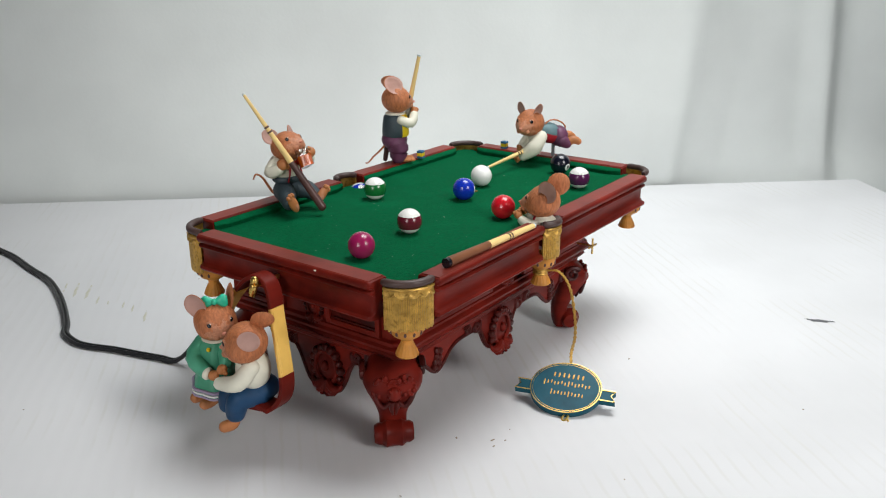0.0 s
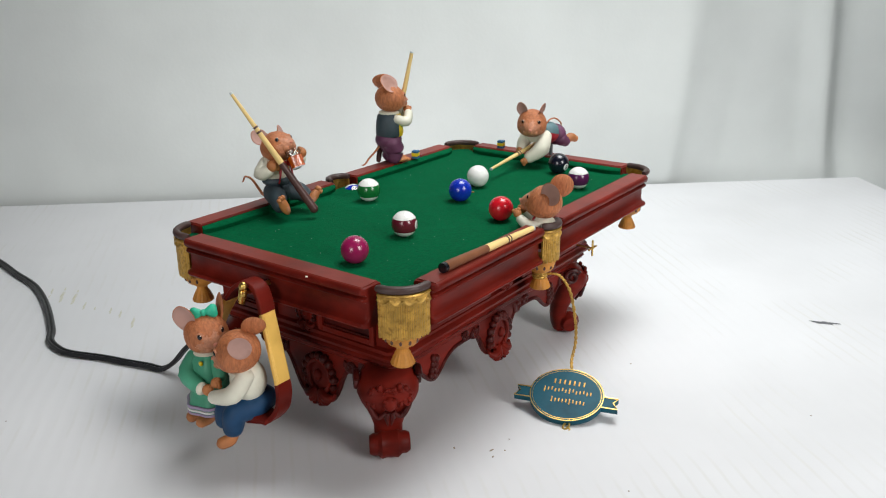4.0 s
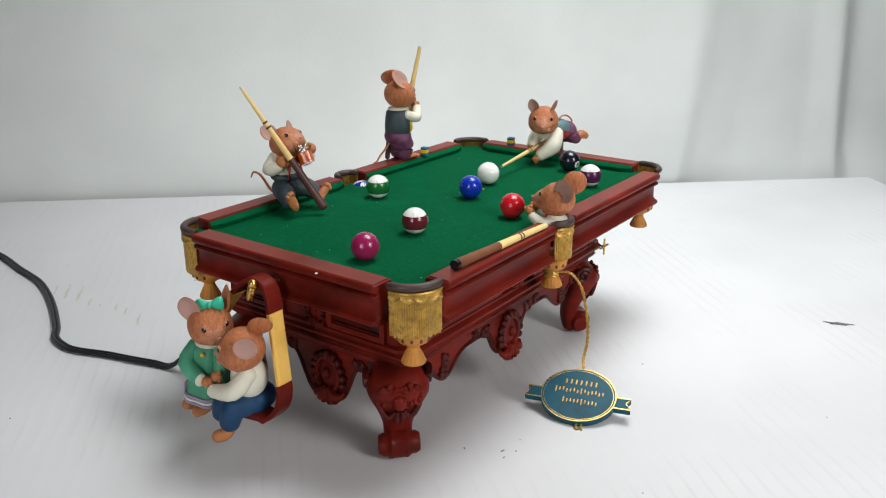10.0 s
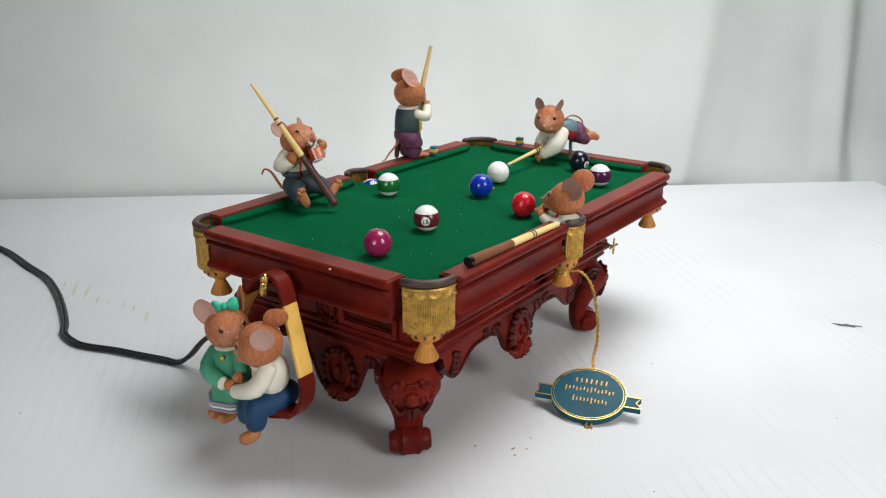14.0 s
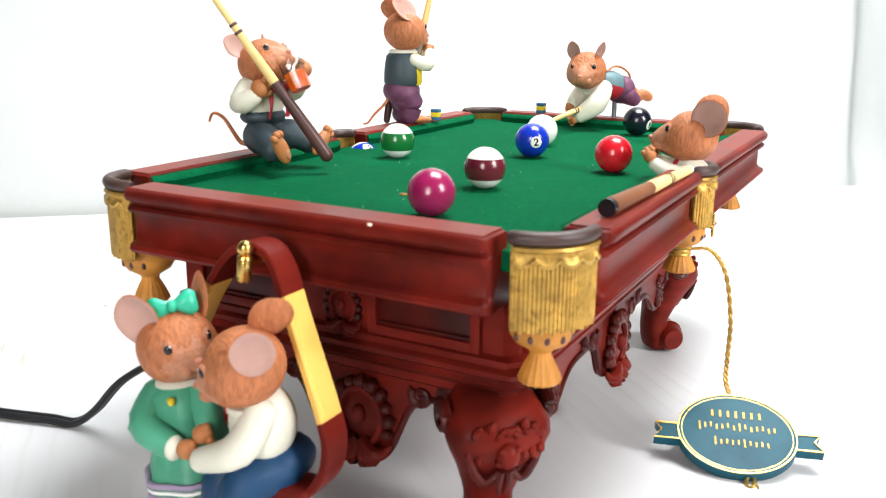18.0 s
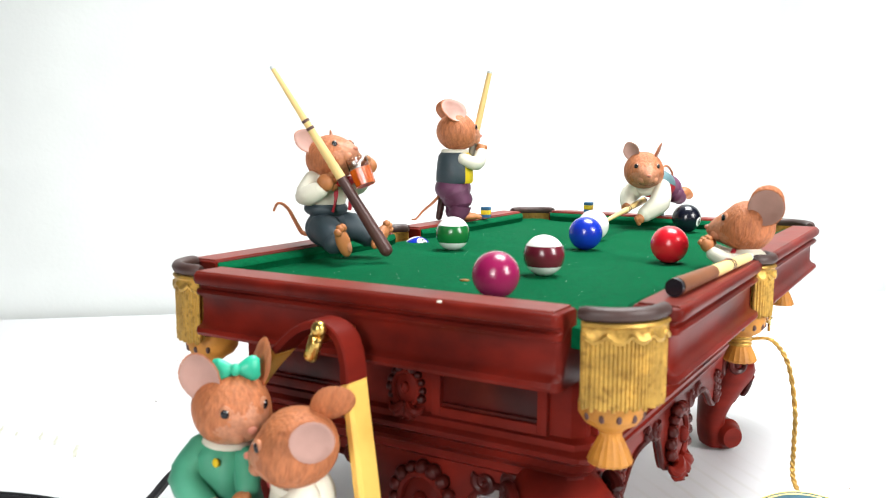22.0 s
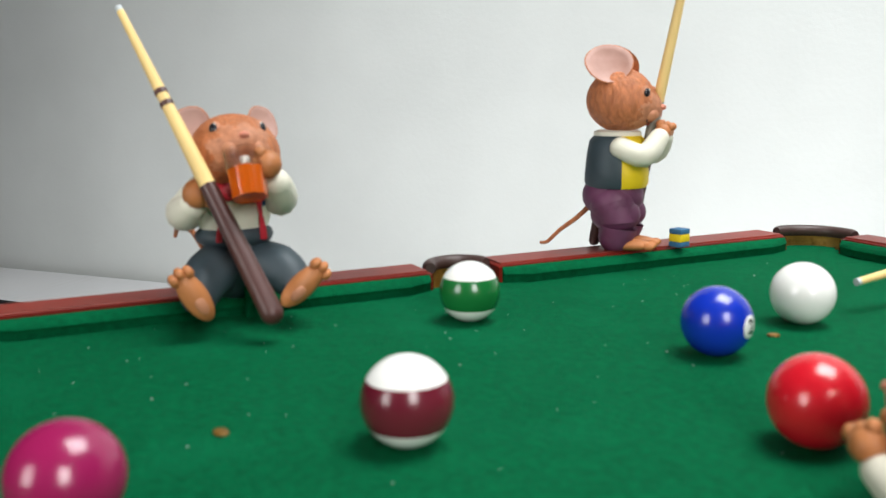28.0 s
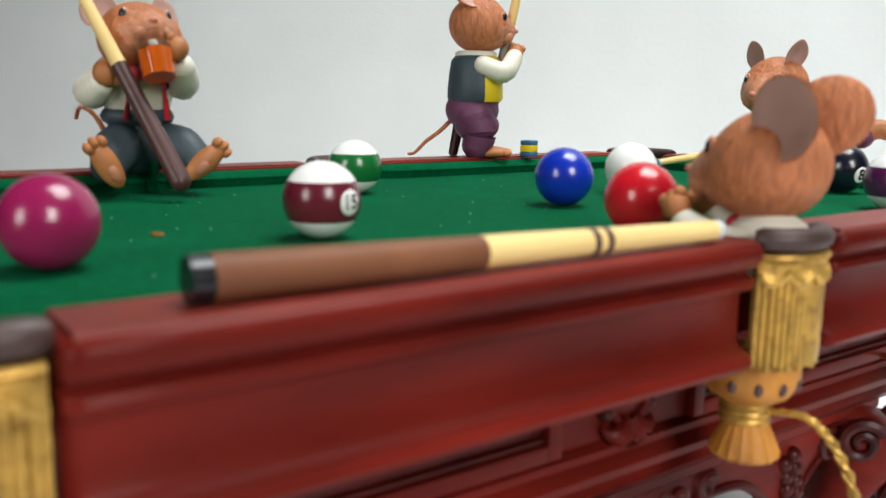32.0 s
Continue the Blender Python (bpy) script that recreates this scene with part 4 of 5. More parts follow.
def sitting_mouse():
    bm = bmesh.new()
    ball_mesh(bm, (5, 0, 7.5), (8.5, 10.5, 8.2), mat=idx(SLATE), nu=22, nv=14)
    ball_mesh(bm, (4.0, 0, 15.5), (8.8, 9.9, 4.2), mat=idx(SLATE), nu=22, nv=10)
    limb(bm, [(7, -5, 7.5), (13, -9.0, 6.8), (18, -12.0, 3.5)], [6.8, 6.0, 4.6], SLATE, 16)
    limb(bm, [(7, 5, 7.5), (13, 9.0, 7.2), (17.5, 11.5, 4)], [6.8, 6.0, 4.6], SLATE, 16)
    for y, lean in ((-14.0, 30), (11.5, -50)):
        s0 = len(bm.verts)
        ball_mesh(bm, (0, 0, 0), (2.6, 3.1, 6.9), mat=idx(PAW), nu=16, nv=12)
        ball_mesh(bm, (2.25, 0, -2.2), (0.6, 1.4, 2.4), mat=idx(SNOUT), nu=10, nv=8)
        for k in (-1, 0, 1):
            ball_mesh(bm, (0.6, k * 1.9, 6.4 - 0.6 * abs(k)), (1.7, 1.25, 1.7), mat=idx(PAW), nu=10, nv=8)
        moved(bm, s0, frame_mm(24, y, 4.6, 0, 0, lean))
    # shirt, sleeves, braces and bow tie
    ball_mesh(bm, (4.0, 0, 22.5), (8.4, 9.6, 11), mat=idx(SHIRT), nu=24, nv=16)
    limb(bm, [(3, -6.8, 27), (3.5, -12.2, 21.5), (9, -11.0, 24)], [4.5, 4.7, 3.6], SHIRT)
    limb(bm, [(3, 7, 28), (10, 10.8, 24.5), (18.0, 8.0, 29.2)], [4.4, 4.4, 3.4], SHIRT)
    hand(bm, (11.5, -9.8, 27), 3.7, (0.6, 0.7, 0.2))
    hand(bm, (21.8, 5.0, 34.0), 3.4, (0.3, -1, 0.3))
    for sg in (-1, 1):
        tube(bm, spline([(12.0, sg * 5.6, 15), (12.9, sg * 5.0, 20), (12.0, sg * 4.4, 27), (7, sg * 4.2, 32)], 10), 0.9, 8, mat=idx(VEST_RED), flat=0.6)
        ball_mesh(bm, (13.6, sg * 2.8, 27.2), (1.5, 3.0, 2.2), turn=(sg * 12, 0, 0), mat=idx(VEST_RED), nu=12, nv=8)
    ball_mesh(bm, (10.3, 5.5, 24.5), (0.8, 1.8, 1.8), mat=idx(JEANS), nu=8, nv=6)
    # mug with an amber drink
    s0 = len(bm.verts)
    lathe(bm, [(0, -6.4), (4.0, -6.4), (4.35, 0.6), (0, 0.6)], 36, mat=idx(AMBER), wobble=0.05, lobes=9)
    lathe(bm, [(4.35, 0.7), (4.6, 5.2), (4.35, 5.2), (4.1, 0.7)], 36, mat=idx(CLEAR), wobble=0.05, lobes=9)
    moved(bm, s0, frame_mm(21.5, -0.2, 32.2, 26, 0, 0))
    head(bm, frame_mm(5.6, 0.6, 36.3, 24, 0, 0), 9.9, ears=((98, 40, 118, 48, 38, 12), (-98, 40, -118, 48, -46, 14)), ear_r=4.9, tall=1.2, smile=False, teeth=True, point=0.35, wide=1.10)
    cue_mesh(bm, (34.0, 1.2, 1.0), (-6, -23, 72), 2.7, 0.9)
    tube(bm, spline([(-2, -2, 4), (-6, -3, 4.5), (-8, -5, 9), (-10, -8, 15), (-12.5, -11, 17), (-14, -12, 13.5)], 16), [1.1 - 0.04 * k for k in range(16)], 8, mat=idx(FUR))
    tube(bm, [(12, 1, 4), (12, 1, -4.4)], 1.1, 8, mat=idx(FELT))
    return figure("mouse_figurine", bm, "brown mouse figurine drinking, sitting on the rail with a cue", at(*SEAT))


# standing on the rail, chalking up a cue
def standing_mouse():
    bm = bmesh.new()
    for sg in (-1, 1):
        ball_mesh(bm, (5.0, sg * 4.2, 1.6), (8.5, 3.4, 2.0), mat=idx(PAW), nu=16, nv=10)
        for k in (-1, 0, 1):
            ball_mesh(bm, (12.3, sg * 4.2 + k * 1.9, 1.5), (1.9, 1.1, 1.2), mat=idx(PAW), nu=8, nv=6)
        limb(bm, [(0, sg * 4.0, 15), (2.2, sg * 4.6, 9), (1.2, sg * 4.4, 4.2)], [7.6, 6.4, 5.6], PLUM, 16)
        ball_mesh(bm, (1.0, sg * 4.2, 11.5), (8.2, 6.4, 6.2), mat=idx(PLUM), nu=20, nv=12)
    ball_mesh(bm, (-1.0, 0, 17.5), (10.0, 10.0, 8.2), mat=idx(PLUM), nu=24, nv=14)
    # waistcoat: slate back, yellow front
    f0 = len(bm.faces)
    lathe(bm, [(0, 20.5), (9.6, 20.5), (10.3, 22), (10.2, 26), (9.8, 31), (9.0, 36), (7.0, 38.2), (0, 38.6)], 32, (0, 0))
    bm.faces.ensure_lookup_table()
    for f in list(bm.faces)[f0:]:
        c = f.calc_center_median()
        f.material_index = idx(VEST_YELLOW) if abs(math.atan2(c.y, c.x)) < 1.25 else idx(SLATE)
    lathe(bm, [(6.6, 37.4), (7.6, 37.6), (7.7, 38.8), (6.6, 39.4)], 24, (0, 0), mat=idx(SHIRT))
    for sg in (-1, 1):
        limb(bm, [(3.0, sg * 8.3, 34), (10.5, sg * 8.0, 31.5), (14.0, sg * 3.6, 37.0)], [3.5, 3.8, 3.2], SHIRT)
        hand(bm, (14.6, sg * 1.8 + 1.5, 39), 2.8, (0.3, 0, 1))
    head(bm, frame_mm(0.8, 0, 49.2, -6, 0, 0), 10.8, ears=((102, 36, -128, 56, 72, 36, 1.0), (-102, 36, 128, 56, -72, 36, 1.0)), ear_r=7.8, tall=0.98, smile=True, snout=0.25)
    cue_mesh(bm, (3.0, 6.5, 1.5), (19.0, -1.0, 83), 2.5, 1.35, joint=0.34, rings=(), tape=0.58)
    tube(bm, spline([(-9, -1, 13), (-13, -2, 9), (-18, -3, 5), (-22, -4, 0.8), (-24.5, -4, 0.4)], 14), [0.9 - 0.03 * k for k in range(14)], 8, mat=idx(FUR))
    limb(bm, [(-8, 4, 0.8), (-6, 4.5, 12)], [1.8, 2.2], CUEBROWN)
    moved(bm, 0, Matrix.Diagonal((0.96, 0.96, 0.93, 1)))
    return figure("mouse_figurine", bm, "brown mouse figurine in yellow waistcoat and plum trousers with cue", at(*STANCE, 0, 0, 55), 1.04)


# stretched over the far rail, lining up a shot
AIM = (2, 156, 106.5)


def shooting_mouse():
    bm = bmesh.new()
    tube(bm, [(0, 0, -1), (0, 0, 14)], 1.3, 10, mat=idx(GREY))
    f0 = len(bm.faces)
    ball_mesh(bm, (4, 0, 18.5), (11.0, 8.6, 7.8), turn=(0, -14, 0), nu=26, nv=18)
    bm.faces.ensure_lookup_table()
    for f in list(bm.faces)[f0:]:
        c = f.calc_center_median()
        f.material_index = idx(PLUM) if c.x < -1 else idx(VEST_RED) if c.z < 18.5 else idx(VEST_TEAL)
    ball_mesh(bm, (-3.5, 0, 16.0), (7.5, 9.0, 7.8), mat=idx(PLUM), nu=20, nv=14)
    limb(bm, [(-5, 5, 13), (-8.5, 5.5, 11)], [5.0, 4.0], PLUM)
    limb(bm, [(-5, -5, 13), (-8.5, -5.5, 12)], [5.0, 4.0], PLUM)
    for sg, dz in ((1, 12), (-1, 13.5)):
        limb(bm, [(-9, sg * 5.5, dz - 1), (-13.5, sg * 6, dz + 1.5), (-17.5, sg * 6.5, dz)], [2.8, 3.3, 2.5], PAW)
    limb(bm, [(12, 6.5, 17), (18, 9.0, 9.5), (25, 5.0, 3.5)], [4.8, 5.8, 4.2], SHIRT)
    limb(bm, [(12, -6.5, 17.5), (15, -11.5, 13), (21, -9.0, 8)], [4.8, 5.2, 3.8], SHIRT)
    hand(bm, (28.5, 4.0, 1.2), 2.6, (0.8, -0.2, -0.6))
    hand(bm, (23.5, -7.8, 6), 2.8, (0.8, 0.4, 0))
    ball_mesh(bm, (12.5, 0, 17), (4, 7, 5.5), mat=idx(VEST_RED), nu=16, nv=10)
    lathe_start = len(bm.verts)
    lathe(bm, [(6.0, -1.5), (7.6, -0.6), (7.4, 0.9), (6.0, 1.5)], 20, mat=idx(SHIRT))
    moved(bm, lathe_start, frame_mm(14.5, 0, 19.5, -60, 0, 0))
    head(bm, frame_mm(18.0, -1.4, 26.6, -6, 44, 0), 10.2, ears=((80, 50, 95, 66, 72, 0), (-82, 50, -100, 66, -22, 0)), ear_r=4.3, tall=1.3, point=0.3, snout=0.5)
    tube(bm, spline([(-9, 0, 19), (-8, 1, 24), (-2, 2, 28), (4, 3, 28.5), (8, 3, 26)], 14), [0.6] * 14, 8, mat=idx(FUR))
    return figure("mouse_figurine", bm, "brown mouse figurine in teal waistcoat leaning in to shoot", at(*AIM, 0, 0, -118), 1.045)


def shooting_cue():
    bm = bmesh.new()
    cue_mesh(bm, (4, -10, 9.0), (66.3, 23.5, 3.2), 1.9, 0.9, joint=0.02, rings=(0.42, 0.46))
    moved(bm, 0, Matrix.Diagonal((1.045, 1.045, 1.045, 1)))
    ob = part("pool_cue", bm, PALETTE, smooth=60)
    ob.matrix_basis = at(*AIM, 0, 0, -118)
    return tagged(ob, "ivory pool cue held by the leaning mouse", "cue")


# peeping out of the side pocket
def pocket_mouse():
    bm = bmesh.new()
    ball_mesh(bm, (3.5, 0, -3), (8.0, 8.0, 6.8), mat=idx(SHIRT), nu=20, nv=12)
    for sg in (-1, 1):
        limb(bm, [(5, sg * 6, -2.5), (11, sg * 6.8, -2.2), (16.5, sg * 5.6, -0.2)], [3.4, 3.4, 2.7], SHIRT)
        hand(bm, (19.0, sg * 5.0, 2.6), 2.7, (0.5, 0, 0.8))
        ball_mesh(bm, (9.2, sg * 2.0, 0.8), (1.2, 2.2, 1.6), mat=idx(VEST_RED), nu=10, nv=8)
    head(bm, frame_mm(5.5, -1.5, 11.2, -4, 0, 0), 10.1, ears=((110, 28, 150, 42, 85, 8, 0.9), (-112, 30, -150, 44, -70, 0, 0.9)), ear_r=6.9, snout=0.5)
    return figure("mouse_figurine", bm, "brown mouse figurine in white shirt peeping out of the side pocket", at(86.0, 3.5, 107, 0, 0, 190))


# the swing and the couple on it; both hang from the brass pin
PIN = (-5.0, -149.0, 93.5)


def swing():
    sw = thing("swing", at(*PIN), "wooden looped swing with yellow side panels hanging from the table", "swing")
    loop = [(8, -65), (-6, -64), (-18, -60), (-25, -52), (-27, -42), (-26, -31), (-22.5, -21), (-18, -12.5), (-13.5, -5.8), (-9, 0.2), (-4, 4), (1.5, 5),
            (7, 3.2), (11, -2), (13.6, -8.3), (16.6, -15.5), (20.3, -24), (24, -32.5), (27.5, -41), (29.3, -47.5), (28, -55), (21.5, -61.5), (8, -65)]
    q = spline([(x, 0, z) for x, z in loop], 133)
    def band(a, b, thick, deep, name, mat, label):
        """A flat strip along the loop, leaning out towards its foot."""
        bm = bmesh.new()
        loops = []
        for k in range(a, b + 1):
            p = q[k]
            d = (q[min(k + 1, 132)] - q[max(k - 1, 0)]).normalized()
            nx, nz, h, y = -d.z, d.x, thick / 2, 0.5 + 0.2 * p.z
            loops.append([(p.x + nx * u, y + v, p.z + nz * u) for u, v in
                          ((h, 0.5 - deep), (h, deep - 0.5), (h - 0.5, deep), (-h, deep), (-h, -deep), (h - 0.5, -deep))])
        loft(bm, loops)
        return part(name, bm, mat, sw, label)
    band(48, 84, 2.4, 4.8, "top_arc", WOOD, "red-brown top arc")
    band(0, 24, 2.4, 4.8, "bottom_arc", WOOD, "red-brown bottom arc")
    band(108, 132, 2.4, 4.8, "bottom_arc", WOOD, "red-brown bottom arc")
    for a, b in ((24, 48), (84, 108)):
        band(a, b, 2.2, 4.7, "side_panel", PANEL_YELLOW, "yellow side panel")
        band(a + 1, b - 1, 2.9, 4.0, "panel_face", PANEL_YELLOW, "raised yellow panel face")
    bm = bmesh.new()
    box(bm, -17, -19, -62, 24, -7, -59, 0.8)
    part("seat", bm, WOOD, sw)
    bm = bmesh.new()
    s0 = len(bm.verts)
    ball_mesh(bm, (0, 0, 1.2), (2.2, 2.2, 2.4), nu=16, nv=10)
    lathe(bm, [(0, -0.6), (1.9, -0.8), (2.2, -1.6), (1.9, -2.2), (2.1, -2.8), (2.1, -7.6), (1.7, -8.4), (0, -8.4)], 18)
    moved(bm, s0, Matrix.Translation((3.0, -6.4, 4.2)) @ Matrix.Rotation(radians(11.8), 4, "Y"))
    part("hook", bm, BRASS, sw, "brass hanging hook")
    return sw


PANEL_YELLOW = material("swing_yellow_paint", (0.82, 0.50, 0.11), 0.45, var=0.08, grain=60, bump=0.1, dark=(0.66, 0.37, 0.07), dark_scale=40)


def girl_mouse():
    bm = bmesh.new()
    lathe(bm, [(0, -32), (6, -33), (9.5, -37), (10, -43), (9.5, -48), (11, -53), (12.3, -57), (13.3, -61), (14.0, -64.5), (12.5, -65.5), (0, -63.5)], 30, (-19, -13), mat=idx(DRESS), wobble=0.05, lobes=7)
    for z, r, mt, th in ((-61.3, 13.9, LILAC, 0.9), (-63.2, 14.2, WHITE, 0.6), (-65.0, 14.1, LILAC, 0.7)):
        tube(bm, [(-19 + r * (1 + 0.05 * math.cos(7 * a)) * math.cos(a), -13 + r * (1 + 0.05 * math.cos(7 * a)) * math.sin(a), z) for a in (2 * math.pi * k / 36 for k in range(36))], th, 6, mat=idx(mt), closed=True)
    lathe(bm, [(4, -31.6), (6.6, -32.2), (7.2, -33.6), (5, -33.8)], 20, (-18.5, -14.5), mat=idx(SHIRT))
    ball_mesh(bm, (-14.5, -22.5, -36.5), (1.3, 1.0, 1.3), mat=idx(VEST_YELLOW), nu=10, nv=8)
    limb(bm, [(-25, -18, -37), (-24, -24.5, -44), (-14, -25.5, -48.5)], [4.4, 5.0, 3.8], DRESS)
    ball_mesh(bm, (-12.2, -25.6, -48.8), (2.0, 3.6, 3.6), mat=idx(SHIRT), nu=14, nv=10)
    limb(bm, [(-11, -14, -37), (-6, -18, -43)], [4.0, 3.6], DRESS)
    hand(bm, (-8.5, -24.6, -49.0), 3.0, (1, 0, 0))
    hand(bm, (-4.5, -22.0, -45.0), 2.9, (1, 0, 0.2))
    for x, y in ((-24, -19), (-15, -20)):
        limb(bm, [(x, y + 3, -63), (x, y, -68.5), (x - 1.5, y - 5, -70)], [3.4, 3.3, 3.1], PAW)
    head(bm, frame_mm(-18.5, -14, -22.5, -6, -20, 6), 11.0, ears=((98, 34, 100, 74, 85, 0, 0.95), (-98, 36, -92, 78, -40, 0, 0.9)), ear_r=6.0, tall=1.4, smile=False, snout=0.28, point=0.2)
    s0 = len(bm.verts)
    for sg in (-1, 1):
        loops = []
        for k in range(7):
            u = sg * (0.6 + 1.05 * k)
            h, d = (1.3, 1.9, 2.6, 3.2, 3.5, 3.3, 2.4)[k], (1.0, 1.4, 1.7, 1.8, 1.7, 1.3, 0.6)[k]
            loops.append([(d * math.cos(a), u, h * math.sin(a) * (1 + 0.12 * math.cos(4 * a))) for a in (2 * math.pi * j / 14 for j in range(14))])
        loft(bm, loops, mat=idx(MINT))
    ball_mesh(bm, (0.8, 0, 0), (1.8, 1.5, 1.9), mat=idx(MINT), nu=12, nv=8)
    moved(bm, s0, frame_mm(-16.2, -15.6, -10.6, 10, -48, 8))
    moved(bm, 0, Matrix.Translation((-1.0, -1.0, 0.8)))
    return figure("mouse_figurine", bm, "girl mouse figurine in green dress with mint bow on the swing", at(*PIN))


def boy_mouse():
    bm = bmesh.new()
    ball_mesh(bm, (5.5, -10, -41.5), (9.5, 9.5, 11.5), mat=idx(SHIRT), nu=24, nv=16)
    ball_mesh(bm, (6, -6, -54), (10.5, 11, 7), mat=idx(JEANS), nu=24, nv=14)
    limb(bm, [(9, -9, -55.5), (4, -18.5, -57), (2.5, -20.5, -65)], [6.8, 6.6, 5.4], JEANS, 16)
    limb(bm, [(1, -9, -55.5), (-5, -16.5, -57), (-6, -18.5, -64)], [6.2, 6.0, 5.0], JEANS, 16)
    limb(bm, [(2.5, -20.5, -66), (1.5, -22, -71.5), (-1, -25.5, -73)], [3.4, 3.4, 3.2], PAW)
    limb(bm, [(9.5, -15, -37), (6, -21.5, -45), (-5, -24, -48.5)], [4.8, 5.0, 3.6], SHIRT)
    lathe(bm, [(5, -34.5), (7.2, -35), (7.4, -36.6), (5, -37)], 20, (4.5, -12), mat=idx(SHIRT))
    ball_mesh(bm, (-3.0, -13.5, -37.5), (1.6, 1.6, 2.2), mat=idx(VEST_RED), nu=10, nv=8)
    head(bm, frame_mm(5.4, -14.4, -23.6, -14, -148, 0), 11.2, ears=((112, 4, 160, 66, 104, 10, 1.06), (-160, 46, 178, 30, -90, 30, 0.92)), ear_r=6.2, tall=1.05, smile=False, snout=0.23)
    moved(bm, 0, Matrix.Translation((3.5, -4.0, -0.5)))
    return figure("mouse_figurine", bm, "boy mouse figurine in white shirt and blue trousers on the swing", at(*PIN))


SIT, STAND, SHOOT, SHOT_CUE, PEEP, SWING, GIRL, BOY = sitting_mouse(), standing_mouse(), shooting_mouse(), shooting_cue(), pocket_mouse(), swing(), girl_mouse(), boy_mouse()

# brass pin on the near side of the table
bm = bmesh.new()
tube(bm, [(PIN[0] + 1, -134, PIN[2] + 1), (PIN[0] + 1, PIN[1] - 4, PIN[2] + 1)], 1.5, 12)
part("swing_pin", bm, BRASS, table, "brass swing pin")


# ---- loose things ----
def lying_cue():
    cue = thing("pool_cue", at(83.2, -98.4, 110.0), "short tan and ivory pool cue lying on the long rail", "cue")
    b, t = Vector((0, 0, 0)), Vector((86.6 - 83.2, -17.2 + 98.4, -0.6))
    def seg(name, f0, f1, mat, ex=0.0, label=""):
        bm = bmesh.new()
        tube(bm, [b.lerp(t, f0 + (f1 - f0) * k / 4) for k in range(5)], [2.75 - 1.2 * (f0 + (f1 - f0) * k / 4) + ex for k in range(5)], 18)
        part(name, bm, mat, cue, label)
    seg("bumper", -0.03, 0.0, BLACK, -0.1, "black rubber bumper")
    seg("butt", 0.0, 0.435, CUETAN, 0, "tan butt")
    seg("shaft", 0.435, 0.985, IVORY, 0, "ivory shaft")
    seg("ring", 0.66, 0.672, CUEBROWN, 0.15)
    seg("ring", 0.69, 0.702, CUEBROWN, 0.15)
    seg("tip", 0.985, 1.0, TIPBLUE)
    return cue


lying_cue()


def chalk_block(x, y, turn, group="chalk blocks"):
    ch = thing("chalk_cube", at(x, y, RAIL_TOP + 0.4, 0, 0, turn), "small blue and yellow chalk cube on the rail", "chalk", group)
    for name, z0, z1, mat in (("chalk_base", 0, 2.0, CHALK_BLUE), ("paper_band", 2.0, 5.0, VEST_YELLOW), ("chalk_top", 5.0, 7.0, CHALK_BLUE)):
        bm = bmesh.new()
        box(bm, -2.4, -2.4, z0 * 0.85, 2.4, 2.4, z1 * 0.85, 0.3)
        part(name, bm, mat, ch)
    return ch


CHALK_BLUE = material("chalk_blue", (0.03, 0.13, 0.26), 0.8, var=0.2, grain=200, bump=0.3)
chalk_block(-78.0, 88.5, 12)
chalk_block(-43, 155.5, 4)


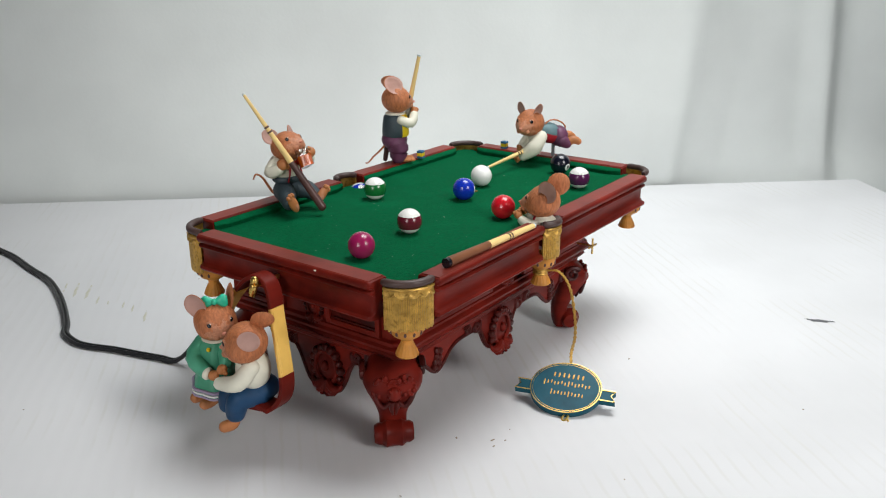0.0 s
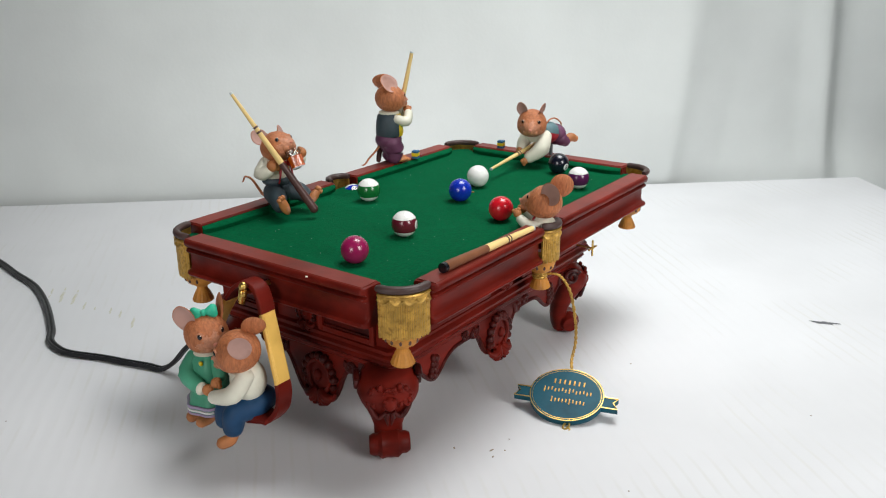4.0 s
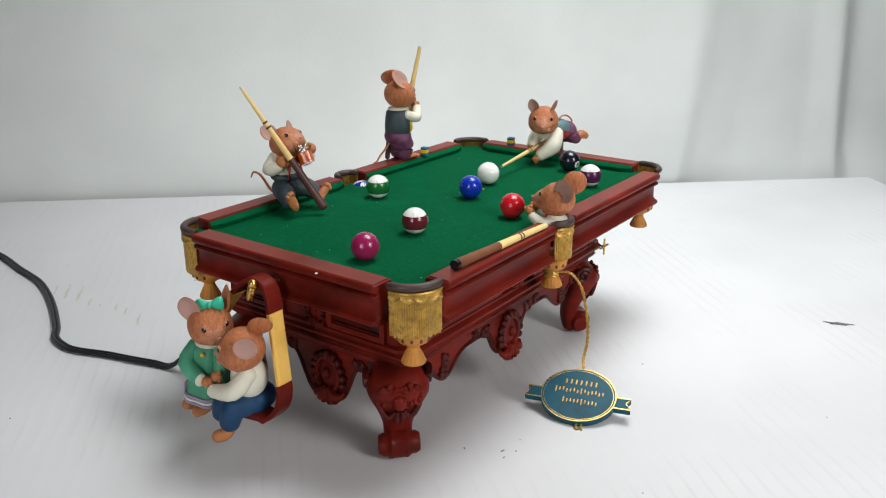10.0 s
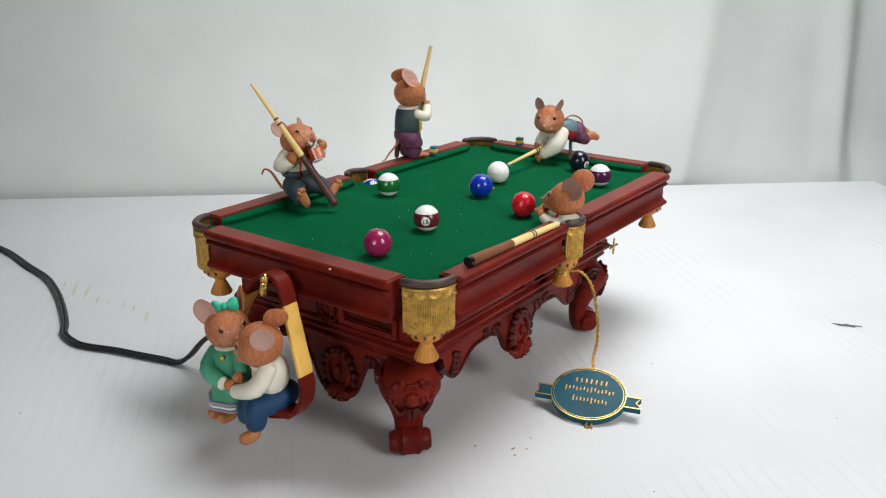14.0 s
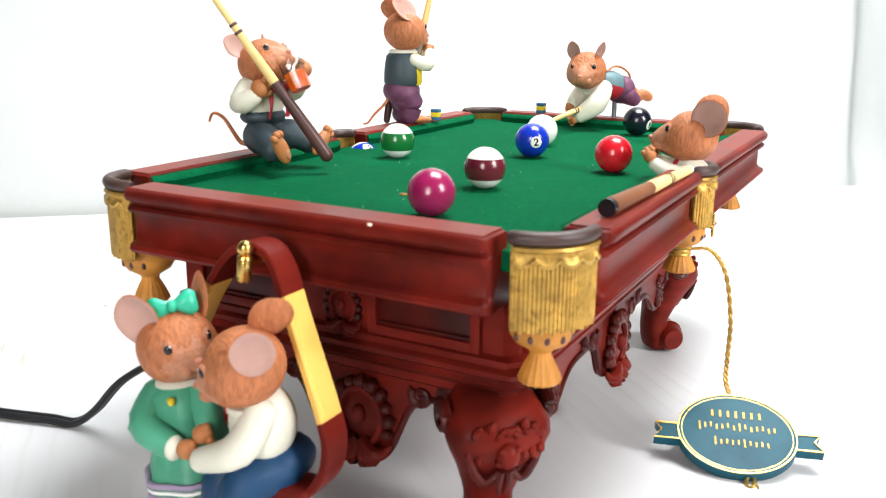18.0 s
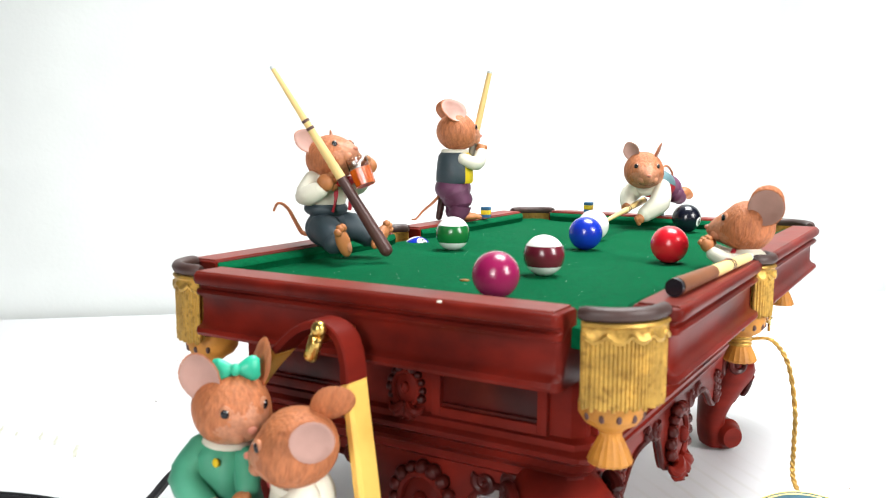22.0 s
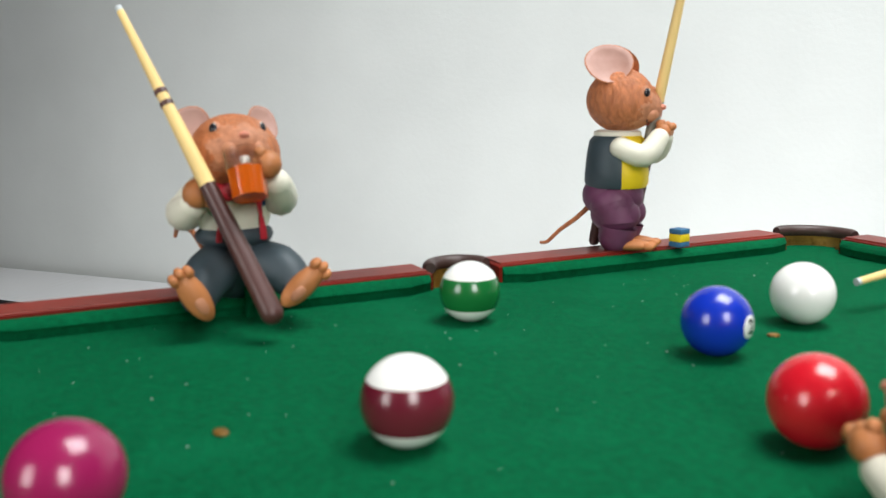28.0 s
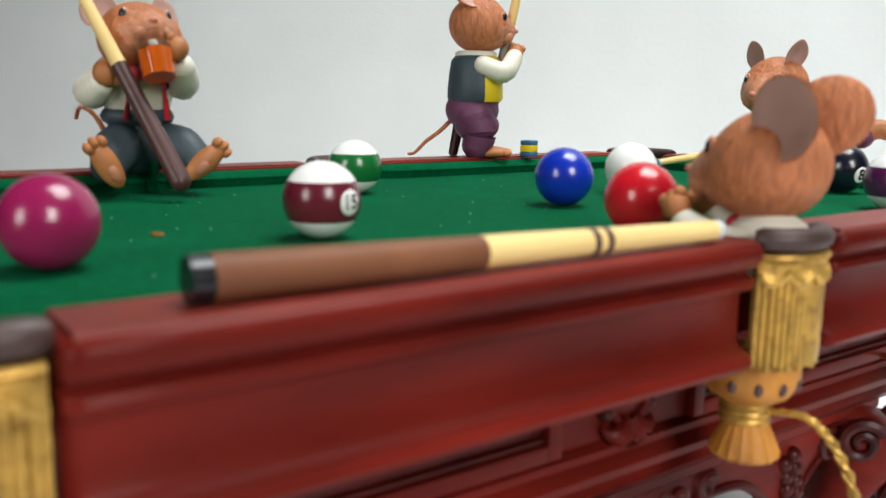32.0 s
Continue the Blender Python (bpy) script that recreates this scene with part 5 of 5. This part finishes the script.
# the oval hang tag on the board, tilted up, with gold rim, raised bars of unreadable lettering and a ribbon
def hang_tag():
    m = at(112.0, -16.8, 11.0) @ pose(0, 0, 0, 0, 0, 17) @ pose(0, 0, 0, 23, 0, 0)
    tag = thing("hang_tag", m, "teal oval hang tag with gold rim lying on the board", "tag")
    def oval(a, b, n=48):
        return [(a * math.cos(2 * math.pi * k / n), b * math.sin(2 * math.pi * k / n)) for k in range(n)]
    bm = bmesh.new()
    loft(bm, [[(x, y, z) for x, y in oval(22 * s, 19.5 * s)] for z, s in ((-4.4, 0.98), (-3.9, 1.0), (0, 1.0))])
    body = part("tag_plate", bm, TEAL, tag)
    bm = bmesh.new()
    tube(bm, [(x, y, 0.1) for x, y in oval(21.5, 19.0)], 0.28, 6, closed=True)
    part("gold_rim", bm, BRASS, tag, "gold rim")
    bm = bmesh.new()
    tube(bm, [(x, y, 0.05) for x, y in oval(20.2, 17.7)], 0.14, 6, closed=True)
    part("gold_line", bm, BRASS, tag)
    for sg in (-1, 1):
        bm = bmesh.new()
        loft(bm, [[(sg * x, y - 2.5, z) for x, y in ((19, 4.5), (30, 4.5), (27.5, 1.0), (30.5, -3.2), (19, -3.2))] for z in (-4.2, -0.2)])
        rb = part("ribbon_end", bm, TEAL, tag)
        bm = bmesh.new()
        tube(bm, [(sg * x, y - 2.5, 0.1) for x, y in ((21, 4.4), (30, 4.4), (27.5, 1.0), (30.5, -3.1), (21, -3.1))], 0.35, 6)
        part("gold_edge", bm, BRASS, rb)
    # lettering that names a maker: plain gold bars of its size
    for name, rows in (("maker_bar", [(-8.5 + 2.9 * k, 8.8, 0.9, 3.3) for k in range(7)]),
                       ("script_bar", [(-13.5 + 2.1 * k, 2.0 + 0.5 * (k % 3), 0.7, 2.4 + 1.6 * (k % 7 == 0)) for k in range(14)] + [(-8 + 2.1 * k, -4.8 - 0.4 * (k % 2), 0.7, 2.4 + 1.6 * (k % 5 == 0)) for k in range(10)])):
        for x, y, w, h in rows:
            bm = bmesh.new()
            box(bm, x - w / 2, y - h / 2, -0.2, x + w / 2, y + h / 2, 0.3, 0.1)
            part(name, bm, GOLD, tag)
    bm = bmesh.new()
    tube(bm, [(3.6 + 1.5 * math.cos(a) + 0.5 * math.sin(a), -20.8 + 2.6 * math.sin(a), -2.2) for a in (2 * math.pi * k / 18 for k in range(18))], 0.7, 8, closed=True)
    tube(bm, [(4.6 + 1.3 * math.cos(a) + 0.6 * math.sin(a), -24.0 + 2.0 * math.sin(a), -2.2) for a in (2 * math.pi * k / 18 for k in range(18))], 0.55, 8, closed=True)
    part("link", bm, BRASS, tag, "small brass link")
    return tag


TEAL = material("tag_teal", (0.008, 0.085, 0.125), 0.5, spec=0.25, var=0.12, grain=60, bump=0.08, dark=(0.006, 0.045, 0.07), dark_scale=40)
hang_tag()

# gold twisted cord from the tassel to the tag
bm = bmesh.new()
line = spline([(84.2, 4, 74.5), (92, 6, 74.5), (98, 9, 65), (101, 12, 46), (101, 14, 30), (102.3, 7.3, 21), (106.6, 0.0, 16.2)], 90)
for ph in (0, math.pi):
    tube(bm, [p + Vector((0.55 * math.cos(k * 0.9 + ph), 0.55 * math.sin(k * 0.9 + ph), 0)) for k, p in enumerate(line)], 0.6, 6)
for z in (72.8, 74.2, 75.6):
    tube(bm, [(80.6 + 4.0 * math.cos(a), 2.5 + 4.0 * math.sin(a), z) for a in (2 * math.pi * k / 24 for k in range(24))], 0.75, 6, closed=True)
ob = part("gold_cord", bm, GOLD)
tagged(ob, "gold twisted cord from the tassel to the hang tag", "cord")

# a crumb of white lint on the near rail
bm = bmesh.new()
ball_mesh(bm, (0, 0, 0), (0.8, 0.6, 0.4), nu=9, nv=6)
ob = part("lint_crumb", bm, SHIRT)
ob.matrix_basis = at(31, -143, RAIL_TOP + 0.5)
tagged(ob, "tiny crumb of white lint on the wooden rail", "lint")

# lint specks on the felt
rng = random.Random(7)
bm = bmesh.new()
for k in range(90):
    x, y = rng.uniform(-72, 70), rng.uniform(-118, 140)
    ball_mesh(bm, (x, y, FELT_Z + 0.1), (rng.uniform(0.08, 0.28), rng.uniform(0.08, 0.16), 0.08), turn=(0, 0, rng.uniform(0, 180)), nu=5, nv=3)
ob = part("felt_lint", bm, WHITE)
tagged(ob, "tiny pale lint specks scattered on the green felt", "lint", kind="stuff")
for x, y, s, a in ((2.3, -78.1, 1.0, 10), (0.8, 49, 0.8, 60)):
    bm = bmesh.new()
    ball_mesh(bm, (0, 0, 0), (1.9 * s, 1.3 * s, 0.55), nu=12, nv=8)
    ob = part("brass_stud", bm, GOLD_DARK)
    ob.matrix_basis = at(x, y, FELT_Z + 0.25, 0, 0, a)
    tagged(ob, "small brass stud set in the felt", "stud")


# ---- motion ----
def wave(t, period, top):
    return math.cos(2 * math.pi * (t - top) / period)


def steps(dt):
    n = round(32 / dt)
    return [32 * k / n for k in range(n + 1)]


def motions():
    walk(BLUE_2, [(t, at(6.1, 26.5, 109.2, 0, 0, -55.3 + 115.4 * (t - 5.5))) for t in steps(0.5)])
    walk(STRIPE_15, [(t, at(21.0, -52.0, 109.2, 0, 0, -51.3 - 115.8 * (t - 7.73))) for t in steps(0.5)])
    walk(STAND, [(t, at(*STANCE, 0, 0, 55 - 17 * wave(t, 1.88, 10.94))) for t in steps(0.235)])
    walk(SHOOT, [(t, at(*AIM, 0, 0, -118 + 14 * wave(t, 6.25, 9.4))) for t in steps(0.5)])
    walk(SHOT_CUE, [(t, at(*AIM, 0, 0, -118 + 3 * wave(t, 6.25, 9.4))) for t in steps(0.5)])
    walk(SIT, [(t, at(*SEAT, 0, -2.3 * wave(t, 9.8, 6.7), 0)) for t in steps(0.5)])
    walk(PEEP, [(t, at(86.0, 3.5, 107, 0, -3.5 + 3.5 * wave(t, 6.6, 6.8), 190)) for t in steps(0.5)])
    for ob in (SWING, GIRL, BOY):
        walk(ob, [(t, at(*PIN, 0, -1.4 - 11 * wave(t, 9.7, 6.45), 0)) for t in steps(0.5)])


motions()
